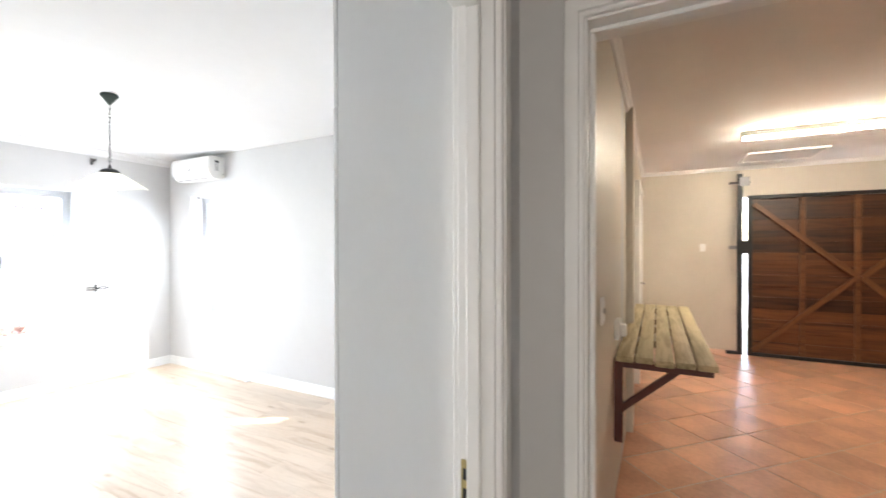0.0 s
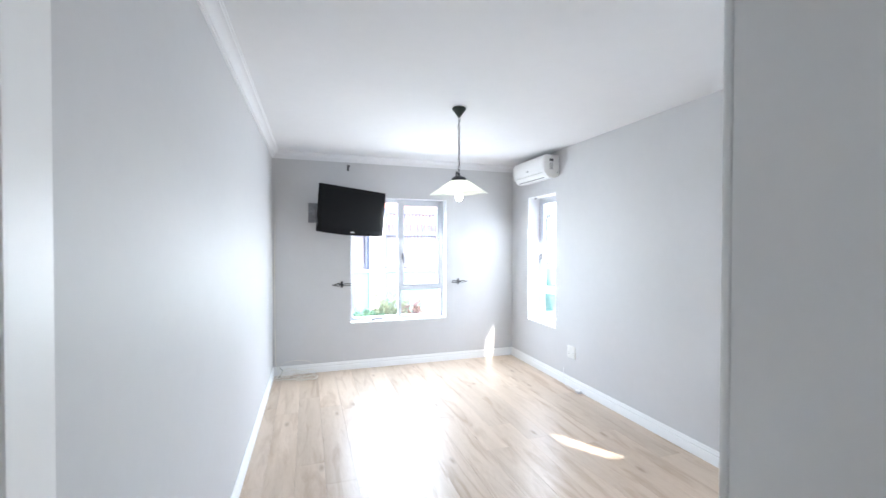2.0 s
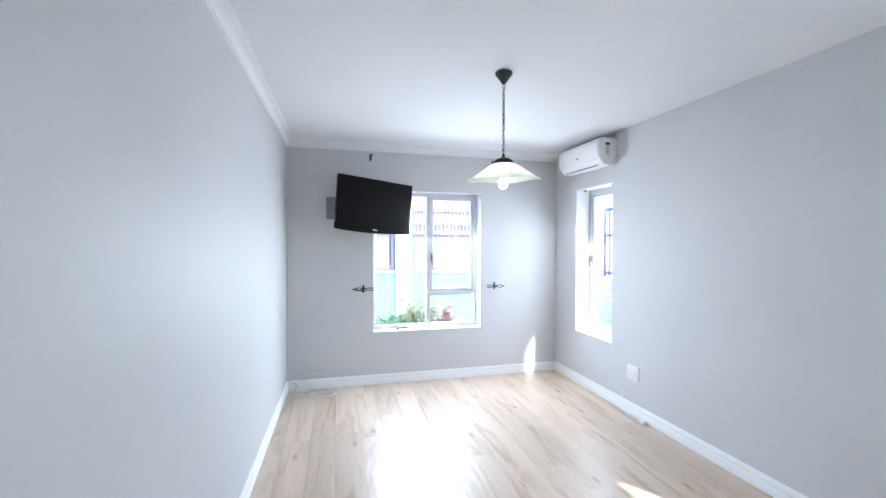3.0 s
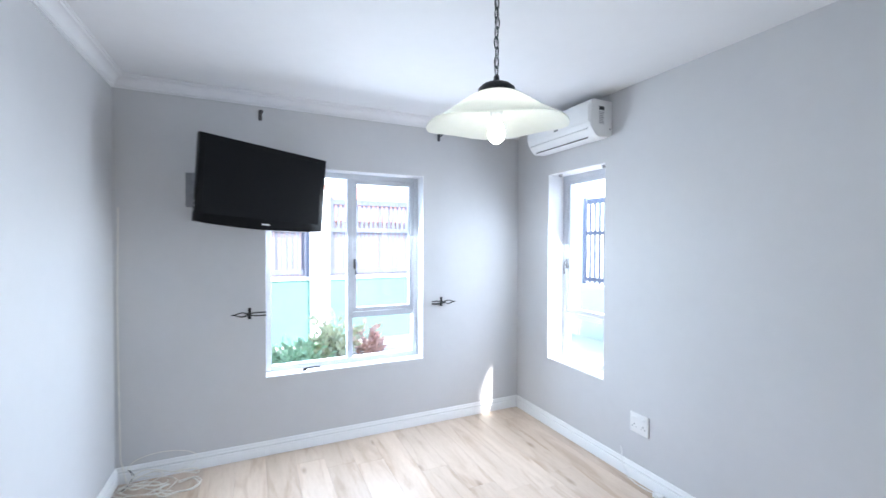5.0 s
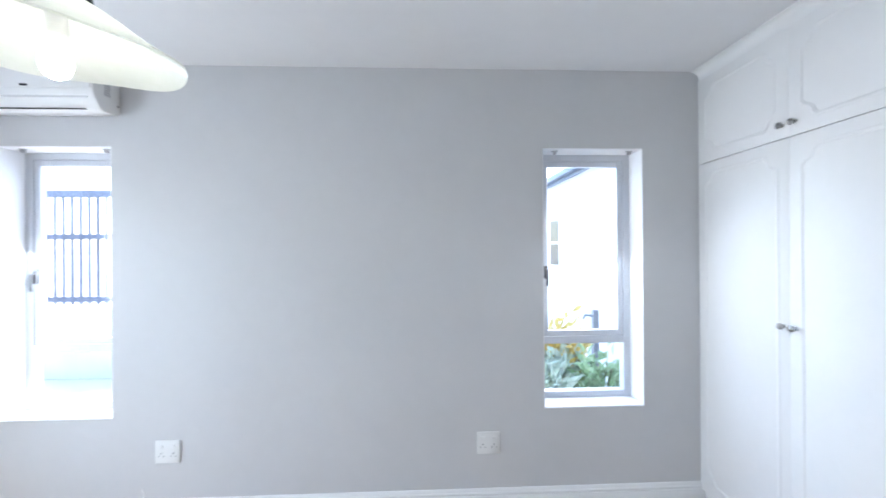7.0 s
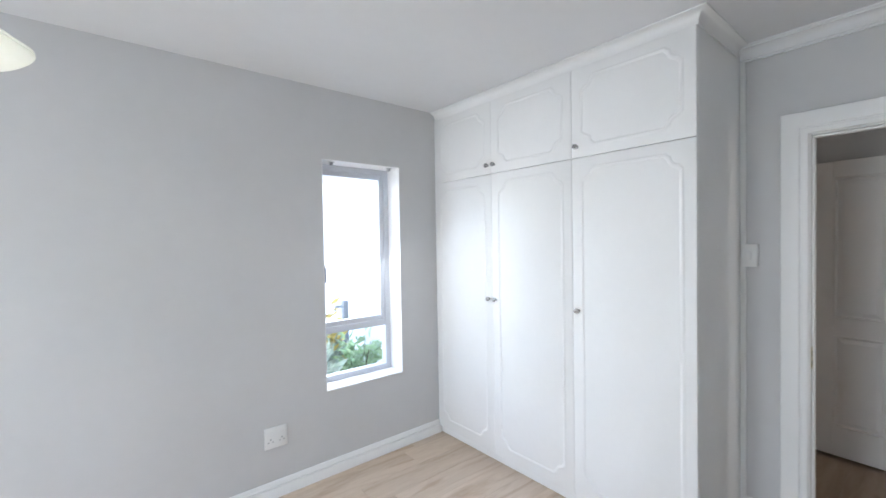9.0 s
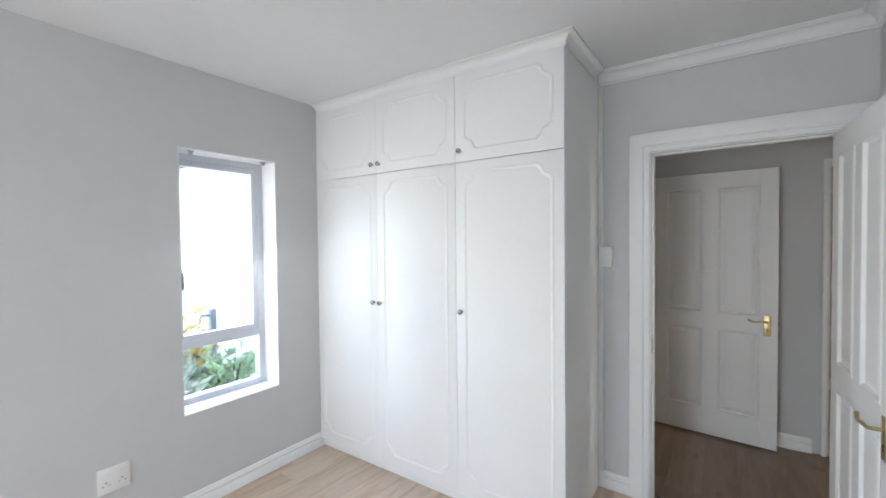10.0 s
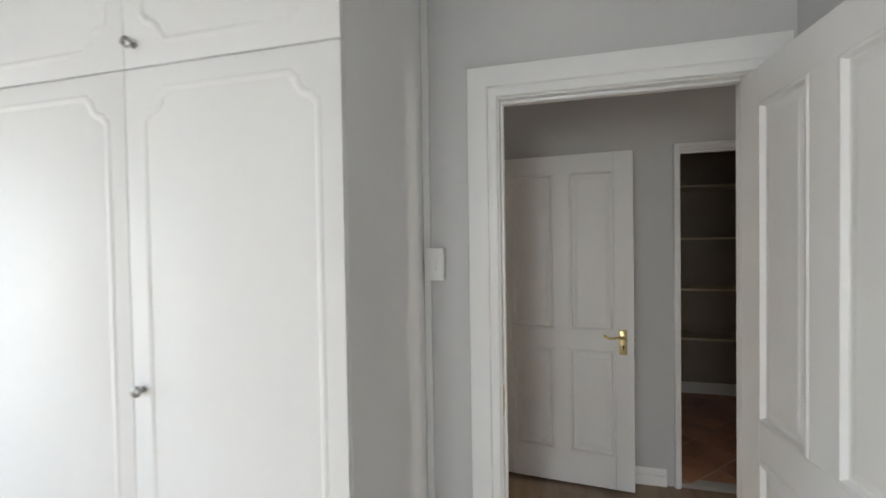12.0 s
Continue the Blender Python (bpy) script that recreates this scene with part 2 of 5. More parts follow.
LEAFRED = material("red_bronze_leaf", (0.66, 0.42, 0.33), 0.5, var=0.3, scale=9, bump=0)
STONE = material("pale_garden_stone", (0.50, 0.47, 0.43), 0.8, var=0.2, scale=5, bump=0.1, bscale=25)
BARK = material("brown_bark", (0.14, 0.09, 0.06), 0.9, var=0.3, scale=14, bump=0.15)
GRAVEL = material("pale_stone_gravel", (0.50, 0.47, 0.42), 0.9, var=0.25, scale=14, bump=0.2, bscale=40)
for leaf_mat in (LEAFGREEN, LEAFOLIVE, LEAFBLUE, LEAFYELLOW, LEAFRED):
    _p = leaf_mat.node_tree.nodes["Principled BSDF"]
    _t, _x = leaf_mat.node_tree.nodes.new("ShaderNodeBsdfTranslucent"), leaf_mat.node_tree.nodes.new("ShaderNodeMixShader")
    leaf_mat.node_tree.links.new(_p.inputs["Base Color"].links[0].from_socket, _t.inputs[0])
    _x.inputs[0].default_value = 0.4
    leaf_mat.node_tree.links.new(_p.outputs[0], _x.inputs[1])
    leaf_mat.node_tree.links.new(_t.outputs[0], _x.inputs[2])
    leaf_mat.node_tree.links.new(_x.outputs[0], leaf_mat.node_tree.nodes["Material Output"].inputs[0])
SOIL = material("dark_garden_soil", (0.10, 0.075, 0.05), 0.95, var=0.3, scale=6, bump=0.2, bscale=20)


def shade_material():
    """Opal glass that lets part of the bulb's light through."""
    m = bpy.data.materials.new("opal_alabaster_glass")
    m.use_nodes = True
    n, l = m.node_tree.nodes, m.node_tree.links
    p = n["Principled BSDF"]
    p.inputs["Roughness"].default_value = 0.2
    tx, rp = n.new("ShaderNodeTexNoise"), n.new("ShaderNodeValToRGB")
    tx.inputs["Scale"].default_value, tx.inputs["Distortion"].default_value = 5, 1.5
    rp.color_ramp.elements[0].color, rp.color_ramp.elements[1].color = (0.85, 0.87, 0.80, 1), (0.93, 0.93, 0.90, 1)
    l.new(tx.outputs[0], rp.inputs[0])
    l.new(rp.outputs[0], p.inputs["Base Color"])
    tl, mx = n.new("ShaderNodeBsdfTranslucent"), n.new("ShaderNodeMixShader")
    l.new(rp.outputs[0], tl.inputs[0])
    mx.inputs[0].default_value = 0.66
    l.new(p.outputs[0], mx.inputs[1])
    l.new(tl.outputs[0], mx.inputs[2])
    l.new(mx.outputs[0], n["Material Output"].inputs[0])
    return m


OPAL = shade_material()
BULB = glowing("lit_bulb", (1.0, 0.97, 0.88), 4.2)
TUBE = glowing("lit_fluorescent_tube", (1.0, 0.92, 0.78), 11)


# ---- builders ----
def box(bm, x0, x1, y0, y1, z0, z1, bevel=0.0, seg=1, m=None):
    """One box into bm, by its limits, with rounded edges if bevel is given."""
    r = bmesh.ops.create_cube(bm, size=1)
    vs = r["verts"]
    for v in vs:
        v.co = Vector(((x0 + x1) / 2 + v.co.x * (x1 - x0), (y0 + y1) / 2 + v.co.y * (y1 - y0), (z0 + z1) / 2 + v.co.z * (z1 - z0)))
    if bevel:
        es = list({e for v in vs for e in v.link_edges})
        g = bmesh.ops.bevel(bm, geom=es, offset=bevel, segments=seg, affect="EDGES", profile=0.5)
        vs = list({v for f in g["faces"] for v in f.verts} | {v for v in vs if v.is_valid})
    if m is not None:
        for v in vs:
            v.co = m @ v.co
    return bm


def cyl(bm, a, b, r0, r1=None, seg=16):
    """A capped cylinder or cone from a to b."""
    a, b = Vector(a), Vector(b)
    d = b - a
    m = Matrix.Translation((a + b) / 2) @ d.to_track_quat("Z", "Y").to_matrix().to_4x4()
    bmesh.ops.create_cone(bm, cap_ends=True, segments=seg, radius1=r0, radius2=r0 if r1 is None else r1, depth=d.length, matrix=m)
    return bm


def lathe(bm, profile, centre, seg=32, axis=None):
    """Turns (radius, height) pairs round the z axis at centre; axis: another direction for the heights."""
    rot = Vector(axis).to_track_quat("Z", "Y").to_matrix() if axis else Matrix.Identity(3)
    rings = []
    for r, h in profile:
        rings.append([bm.verts.new(Vector(centre) + rot @ Vector((r * math.cos(2 * math.pi * i / seg), r * math.sin(2 * math.pi * i / seg), h))) for i in range(seg)])
    for p, q in zip(rings, rings[1:]):
        for i in range(seg):
            bm.faces.new((p[i], p[(i + 1) % seg], q[(i + 1) % seg], q[i]))
    bm.faces.new(rings[0][::-1])
    bm.faces.new(rings[-1])
    return bm


def tube(bm, pts, r, seg=8, closed=False):
    """A round bar along a line of points."""
    pts = [Vector(p) for p in pts]
    n = len(pts)
    rings, side = [], None
    for i, p in enumerate(pts):
        d = (pts[(i + 1) % n] - pts[i - 1]) if closed or 0 < i < n - 1 else (pts[1] - pts[0] if i == 0 else pts[-1] - pts[-2])
        d.normalize()
        side = d.orthogonal().normalized() if side is None else (side - d * side.dot(d)).normalized()
        up = d.cross(side)
        rings.append([bm.verts.new(p + (side * math.cos(2 * math.pi * k / seg) + up * math.sin(2 * math.pi * k / seg)) * r) for k in range(seg)])
    for i in range(n if closed else n - 1):
        p, q = rings[i], rings[(i + 1) % n]
        for k in range(seg):
            bm.faces.new((p[k], p[(k + 1) % seg], q[(k + 1) % seg], q[k]))
    if not closed:
        bm.faces.new(rings[0][::-1])
        bm.faces.new(rings[-1])
    return bm


def prism(bm, outline, axis, lo, hi):
    """Pulls a flat outline, given in the two other axes in order, along an axis."""
    def at(p, v):
        c = list(p)
        c.insert("xyz".index(axis), v)
        return bm.verts.new(c)
    a, b = [at(p, lo) for p in outline], [at(p, hi) for p in outline]
    n = len(a)
    for i in range(n):
        bm.faces.new((a[i], a[(i + 1) % n], b[(i + 1) % n], b[i]))
    bm.faces.new(a[::-1])
    bm.faces.new(b)
    bmesh.ops.recalc_face_normals(bm, faces=bm.faces)
    return bm


def mesh_of(name, bm, mat, smooth=False):
    bmesh.ops.recalc_face_normals(bm, faces=bm.faces)
    me = bpy.data.meshes.new(name)
    bm.to_mesh(me)
    bm.free()
    me.materials.append(mat)
    if smooth:
        me.polygons.foreach_set("use_smooth", [True] * len(me.polygons))
        me.set_sharp_from_angle(angle=radians(40))
    return me


def part(name, bm, mat, parent, label="", smooth=False):
    """Links bm as one mesh under a thing or a part."""
    ob = new(name, mesh_of(name, bm, mat, smooth))
    ob.parent = parent
    if label:
        tagged(ob, label)
    return ob


def slab(name, lims, mat, parent, bevel=0.002, label="", seg=1):
    return part(name, box(bmesh.new(), *lims, bevel, seg), mat, parent, label, smooth=bevel > 0)


def thing(name, at, label, category, group="", kind="", turn=0):
    ob = new(name)
    ob.matrix_world = pose(*at, 0, 0, turn)
    ob.empty_display_size = 0.1
    return tagged(ob, label, category, group, kind)


def structure(name, bm, mat, label, category="wall", smooth=False):
    ob = new(name, mesh_of(name, bm, mat, smooth))
    return tagged(ob, label, category, kind="structure")


def boxes(*lims):
    bm = bmesh.new()
    for b in lims:
        box(bm, *b)
    return bm

# ---- the setting ----
XA, XD, XH, XO, YB, YE = -6.0, -0.876, -0.79, 0.365, 4.07, 2.09  # far wall, door wall (room and hall side), hall wall, window wall, hall end
CZ = 2.57
YA, YL0, YL1 = 4.31, 1.02, 0.955  # outer face; left wall at its far and near end


def wall_with_holes(axis, at0, at1, lo, hi, z0, z1, holes):
    """Blocks of a wall along an axis round its openings (lo, hi, bottom, top), butted end to end."""
    bm = bmesh.new()

    def put(a, b, c, d):
        if b - a > 1e-4 and d - c > 1e-4:
            if axis == "y":
                box(bm, at0, at1, a, b, c, d)
            else:
                box(bm, a, b, at0, at1, c, d)
    x = lo
    for a, b, c, d in sorted(holes):
        put(x, a, z0, z1)
        put(a, b, z0, c)
        put(a, b, d, z1)
        x = b
    put(x, hi, z0, z1)
    bmesh.ops.remove_doubles(bm, verts=bm.verts, dist=1e-5)
    return bm


WA = (1.895, 3.115, 0.555, 2.09)
WB = (-5.566, -4.951, 0.56, 2.106)
WC = (-2.48, -1.872, 0.56, 2.106)
wall_far = structure("wall_west", wall_with_holes("y", XA - 0.24, XA, 0.6, YA, -0.1, CZ, [WA]), WALL, "light grey painted bedroom wall with a window")
GX0 = -0.68
wall_right = structure("wall_north", wall_with_holes("x", YB, YA, XA, GX0, -0.1, CZ, [WB, WC]), WALL, "long light grey painted wall with two narrow windows")
DOOR = (1.06, 1.916, 0.0, 2.08)
wall_door = structure("wall_east", wall_with_holes("y", XD, XH, 0.5, YE + 0.12, -0.1, CZ, [DOOR]), WALL, "light grey painted wall with the bedroom doorway")
bm = bmesh.new()
prism(bm, [(XA, YL0), (XD, YL1), (XD, YL1 - 0.2), (XA, YL0 - 0.2)], "z", -0.1, CZ)
wall_left = structure("wall_south", bm, WALL, "plain light grey painted bedroom wall")
structure("wall_east_behind_wardrobe", boxes((XD, GX0, YE + 0.12, YB, -0.1, CZ)), CREAM, "thick cream wall between bedroom and garage")
structure("ceiling", boxes((XA - 0.24, XH, 0.6, YA, CZ, CZ + 0.12)), CEIL, "flat white painted bedroom ceiling", "ceiling")

# hall
HZ = 2.58
NICHE = (0.20, 0.965, 0.0, 2.09)
structure("wall_hall_east", wall_with_holes("y", XO, XO + 0.11, -1.2, YE + 0.12, -0.1, HZ, [NICHE]), HALLWALL, "grey painted hall wall with a pantry doorway")
GDOOR = (-0.645, 0.30, 0.0, 2.08)
structure("wall_hall_north", wall_with_holes("x", YE, YE + 0.12, XH, XO, -0.1, HZ, [GDOOR]), HALLWALL, "grey painted hall end wall with the garage doorway")
# Unseen end of the hall; its opening is added for the fill lamp.
structure("wall_hall_south", boxes((XH - 0.1, -0.62, -1.2, -1.08, -0.1, HZ), (0.22, XO, -1.2, -1.08, -0.1, HZ), (-0.62, 0.22, -1.2, -1.08, 2.05, HZ), (XH - 0.1, XH, -1.08, 0.5, -0.1, HZ)), HALLWALL, "unseen grey hall walls with an opening added for the fill lamp")
# Closed recess added behind that opening: holds the fill lamp, keeps sky out.
structure("wall_fill_recess", boxes((-0.75, -0.62, -2.3, -1.2, -0.1, HZ), (0.22, 0.35, -2.3, -1.2, -0.1, HZ), (-0.75, 0.35, -2.4, -2.3, -0.1, HZ)), HALLWALL, "unseen grey walls added round the fill lamp behind the hall")
structure("ceiling_fill_recess", boxes((-0.75, 0.35, -2.4, -1.2, HZ, HZ + 0.1)), CEIL, "unseen white ceiling added over the fill lamp", "ceiling")
structure("ceiling_hall", boxes((XH, XO + 0.11, -1.2, YE + 0.12, HZ, HZ + 0.1)), CEIL, "white painted hall ceiling", "ceiling")

# pantry
PX, PY0, PY1 = 2.1, -0.2, 1.25
structure("wall_pantry", boxes((PX, PX + 0.1, PY0 - 0.1, PY1 + 0.1, -0.1, HZ), (XO + 0.11, PX, PY0 - 0.1, PY0, -0.1, HZ), (XO + 0.11, PX, PY1, PY1 + 0.1, -0.1, HZ)), DARKWALL, "brownish grey pantry walls, their shade put into the colour")
structure("ceiling_pantry", boxes((XO + 0.11, PX + 0.1, PY0 - 0.1, PY1 + 0.1, HZ, HZ + 0.1)), CEIL, "white pantry ceiling", "ceiling")

# garage
GX0, GX1, GY0, GY1, GZ = -0.68, 4.3, YE + 0.12, 8.1, 2.60
GATE = (0.57, 3.75, 0.0, 2.17)
structure("wall_garage_west", boxes((GX0 - 0.22, GX0, YA, GY1 + 0.2, -0.1, GZ)), CREAM, "cream painted garage side wall")
structure("wall_garage_north", wall_with_holes("x", GY1, GY1 + 0.2, GX0, GX1, -0.1, GZ, [GATE]), CREAM, "cream painted garage wall round the timber gate")
structure("wall_garage_east", boxes((GX1, GX1 + 0.2, GY0, GY1 + 0.2, -0.1, GZ)), CREAM, "cream painted garage side wall")
structure("wall_garage_south", boxes((XO, GX1, GY0, GY0 + 0.1, -0.1, GZ)), CREAM, "cream painted garage wall beside the doorway")
structure("ceiling_garage", boxes((GX0 - 0.22, GX1 + 0.2, GY0, GY1 + 0.2, GZ, GZ + 0.1)), CEIL, "white painted garage ceiling", "ceiling")

# floors: sub-floor under the planks and the tiles
floor_room = structure("floor", boxes((-0.75, 0.35, -2.4, -1.2, -0.1, -0.004), (XA - 0.05, XO + 0.05, -1.2, YE + 0.06, -0.1, -0.004), (XA - 0.05, XD + 0.02, YE + 0.06, YB + 0.03, -0.1, -0.004)), GROOVE, "light oak laminate floor with staggered planks", "floor")
floor_garage = structure("floor_garage", boxes((GX0 - 0.05, GX1, YE + 0.06, GY1 + 0.15, -0.1, -0.0025)), GROUT, "terracotta tiled garage floor with grey grout", "floor")
floor_pantry = structure("floor_pantry", boxes((XO + 0.05, PX + 0.02, PY0 - 0.02, PY1 + 0.02, -0.1, -0.0025)), GROUT, "terracotta tiled pantry floor", "floor")

# ---- trims ----


def cornice_outline(d=0.075, h=0.075):
    """(out from the wall, down from the ceiling): a stepped cove."""
    pts = [(0, 0), (d, 0), (d, -0.008), (d - 0.008, -0.010), (d - 0.010, -0.018)]
    for i in range(7):
        a = math.pi / 2 * i / 6
        pts.append((0.022 + (d - 0.034) * (1 - math.sin(a)), -0.018 - (h - 0.036) * (1 - math.cos(a))))
    return pts + [(0.020, -h + 0.012), (0.012, -h + 0.010), (0.012, -h), (0, -h)]


def skirting_outline(h=0.103, t=0.018):
    """A plain board with a sunk groove and an ogee bead along the top."""
    return [(0, 0), (t, 0), (t, h - 0.044), (t - 0.002, h - 0.041), (t - 0.009, h - 0.040), (t - 0.009, h - 0.034), (t - 0.003, h - 0.032), (t - 0.001, h - 0.026),
            (t - 0.003, h - 0.020), (t - 0.007, h - 0.017), (t - 0.007, h - 0.012), (t - 0.010, h - 0.005), (t - 0.013, h), (0, h)]


def run(name, outline, a, b, z, mat, label, category="trim", cut0=0.0, cut1=0.0):
    """A moulding with that outline along the wall foot line a to b; the room lies on the left. Ends may be mitred."""
    a, b = Vector((*a, 0)), Vector((*b, 0))
    d = (b - a).normalized()
    side = Vector((-d.y, d.x, 0))
    bm = bmesh.new()
    ends = []
    for p, cut in ((a, cut0), (b, -cut1)):
        ends.append([bm.verts.new(p + side * o + d * (cut * o) + Vector((0, 0, z + h))) for o, h in outline])
    n = len(outline)
    for i in range(n):
        bm.faces.new((ends[0][i], ends[0][(i + 1) % n], ends[1][(i + 1) % n], ends[1][i]))
    bm.faces.new(ends[0][::-1])
    bm.faces.new(ends[1])
    return structure(name, bm, mat, label, category, smooth=True)


SK, CO = skirting_outline(), cornice_outline()
WX, WY = -1.512, 2.18  # wardrobe front and free side
run("baseboard_west", SK, (XA, YB), (XA, YL0), 0, WHITE, "white moulded skirting board", "skirting", 1, 1)
run("baseboard_south", SK, (XA, YL0), (XD, YL1), 0, WHITE, "white moulded skirting board", "skirting", 1, 1)
run("baseboard_east", SK, (XD, 2.0), (XD, WY - 0.002), 0, WHITE, "white moulded skirting board", "skirting")
run("baseboard_north", SK, (WX, YB), (XA, YB), 0, WHITE, "white moulded skirting board", "skirting", 0, 1)
run("baseboard_hall_east", SK, (XO, 1.02), (XO, YE), 0, WHITE, "white moulded skirting board in the hall", "skirting", 0, 1)
run("baseboard_hall_east", SK, (XO, -1.08), (XO, 0.145), 0, WHITE, "white moulded skirting board in the hall", "skirting")
run("trim_cornice_west", CO, (XA, YB), (XA, YL0), CZ, CEIL, "white moulded plaster cornice", "cornice", 0, 1)
run("trim_cornice_south", CO, (XA, YL0), (XD, YL1), CZ, CEIL, "white moulded plaster cornice", "cornice", 1, 1)
run("trim_cornice_east", CO, (XD, YL1), (XD, WY - 0.002), CZ, CEIL, "white moulded plaster cornice", "cornice", 1, 0)
GC = cornice_outline(0.05, 0.05)
run("trim_cornice_garage", GC, (GX1, GY1), (GX0, GY1), GZ, CEIL, "small white garage cornice", "cornice", 1, 1)
run("trim_cornice_garage", GC, (GX0, GY1), (GX0, GY0), GZ, CEIL, "small white garage cornice", "cornice", 1, 0)


def casing(bm, place, lo, hi, top, w, edge):
    """A moulded architrave round three sides of a doorway, mitred at its corners. place(u, out, z) gives the point."""
    prof = [(edge, 0.0), (edge, 0.012), (edge + 0.004, 0.016), (w * 0.26, 0.016), (w * 0.28, 0.011), (w * 0.33, 0.011), (w * 0.37, 0.019), (w - 0.010, 0.021), (w - 0.003, 0.018), (w, 0.012), (w, 0.0)]
    rings = []
    for cu, cz, su, sz in ((lo, 0.0, -1, 0), (lo, top, -1, 1), (hi, top, 1, 1), (hi, 0.0, 1, 0)):
        rings.append([bm.verts.new(place(cu + su * g, o, cz + sz * g)) for g, o in prof])
    n = len(prof)
    for a, b in zip(rings, rings[1:]):
        for i in range(n):
            bm.faces.new((a[i], a[(i + 1) % n], b[(i + 1) % n], b[i]))
    bm.faces.new(rings[0])
    bm.faces.new(rings[-1][::-1])


def door_frame(name, axis, face0, face1, lo, hi, top, w0, w1, label):
    """Lining, stops and casings of a doorway in a wall between two faces. lo, hi, top: the clear opening;
    w0, w1: width of the casing on the lower and on the upper face."""
    bm = bmesh.new()
    ft = 0.03

    def put(a0, a1, b0, b1, z0, z1, bev=0.003):
        if axis == "y":
            box(bm, a0, a1, b0, b1, z0, z1, bev)
        else:
            box(bm, b0, b1, a0, a1, z0, z1, bev)
    f0, f1 = min(face0, face1) - 0.004, max(face0, face1) + 0.004
    put(f0, f1, lo - ft, lo, 0, top + ft)
    put(f0, f1, hi, hi + ft, 0, top + ft)
    put(f0, f1, lo, hi, top, top + ft)
    m = (f0 + f1) / 2
    put(m - 0.02, m + 0.014, lo, lo + 0.012, 0, top - 0.012)
    put(m - 0.02, m + 0.014, hi - 0.012, hi, 0, top - 0.012)
    put(m - 0.02, m + 0.014, lo, hi, top - 0.012, top)
    for f, sgn, w in ((f0, -1, w0), (f1, 1, w1)):
        casing(bm, (lambda u, o, z: (f + sgn * o, u, z)) if axis == "y" else (lambda u, o, z: (u, f + sgn * o, z)), lo, hi, top, w, 0.006)
    return structure(name, bm, WHITE, label, "door frame", smooth=True)


frame_bed = door_frame("door_frame_bedroom", "y", XD, XH, 1.09, 1.886, 2.05, 0.118, 0.062, "white painted bedroom door frame with stepped casing")
frame_garage = door_frame("door_frame_garage", "x", YE, YE + 0.12, -0.615, 0.27, 2.05, 0.055, 0.055, "white painted garage door frame")
door_frame("door_frame_pantry", "y", XO, XO + 0.11, 0.23, 0.935, 2.06, 0.038, 0.038, "thin white pantry door frame")


def strike_plate(parent, m):
    bm = bmesh.new()
    box(bm, -0.012, 0.012, -0.001, 0.0015, -0.055, 0.055, 0.0005, m=m)
    part("strike_plate", bm, BRASS, parent, "brass strike plate")
    bm = bmesh.new()
    box(bm, -0.007, 0.007, 0.0016, 0.0022, 0.008, 0.035, m=m)
    box(bm, -0.007, 0.007, 0.0016, 0.0022, -0.038, -0.012, m=m)
    part("strike_slot", bm, SLOT, parent)


strike_plate(frame_bed, pose(-0.858, 1.8845, 0.93, 0, 0, 180))


# ---- doors ----
def raised_panel(u0, u1, v0, v1, y, depth):
    """A moulded panel on a face at y: sunk edge, sloping border and raised field. depth's sign gives the side."""
    bm = bmesh.new()
    rings = []
    for inset, d in ((0.0, 0.0), (0.006, 0.35), (0.012, 0.35), (0.018, -0.9), (0.024, -0.95), (0.050, -0.25), (0.052, -0.25)):
        rings.append([bm.verts.new((u, y + depth * d, v)) for u, v in ((u0 + inset, v0 + inset), (u1 - inset, v0 + inset), (u1 - inset, v1 - inset), (u0 + inset, v1 - inset))])
    for a, b in zip(rings, rings[1:]):
        for i in range(4):
            bm.faces.new((a[i], a[(i + 1) % 4], b[(i + 1) % 4], b[i]))
    bm.faces.new(rings[-1])
    return bm


def lever(parent, u, z, y, side, toward):
    """A lever handle on a backplate with a keyhole, on the face at y; side: +1 or -1; toward: the way the lever points."""
    plate = part("handle_plate", box(bmesh.new(), u - 0.021, u + 0.021, min(y, y + side * 0.006), max(y, y + side * 0.006), z - 0.085, z + 0.065, 0.003, 2), BRASS, parent, "worn brass handle plate", True)
    bm = bmesh.new()
    pts = [(u, y, z + 0.02), (u, y + side * 0.045, z + 0.02)]
    for i in range(1, 9):
        k = i / 8
        pts.append((u + toward * 0.105 * k, y + side * (0.047 + 0.006 * math.sin(k * math.pi)), z + 0.018 + 0.007 * math.sin(k * 2 * math.pi) + 0.012 * k * k))
    tube(bm, pts, 0.0068, 10)
    bmesh.ops.create_uvsphere(bm, u_segments=10, v_segments=6, radius=0.009, matrix=Matrix.Translation(pts[-1]))
    part("lever", bm, BRASS, plate, "brass lever", True)
    bm = bmesh.new()
    cyl(bm, (u, y + side * 0.006, z - 0.035), (u, y + side * 0.0075, z - 0.035), 0.006, seg=12)
    box(bm, u - 0.003, u + 0.003, min(y + side * 0.006, y + side * 0.0075), max(y + side * 0.006, y + side * 0.0075), z - 0.055, z - 0.035)
    part("keyhole", bm, SLOT, plate)


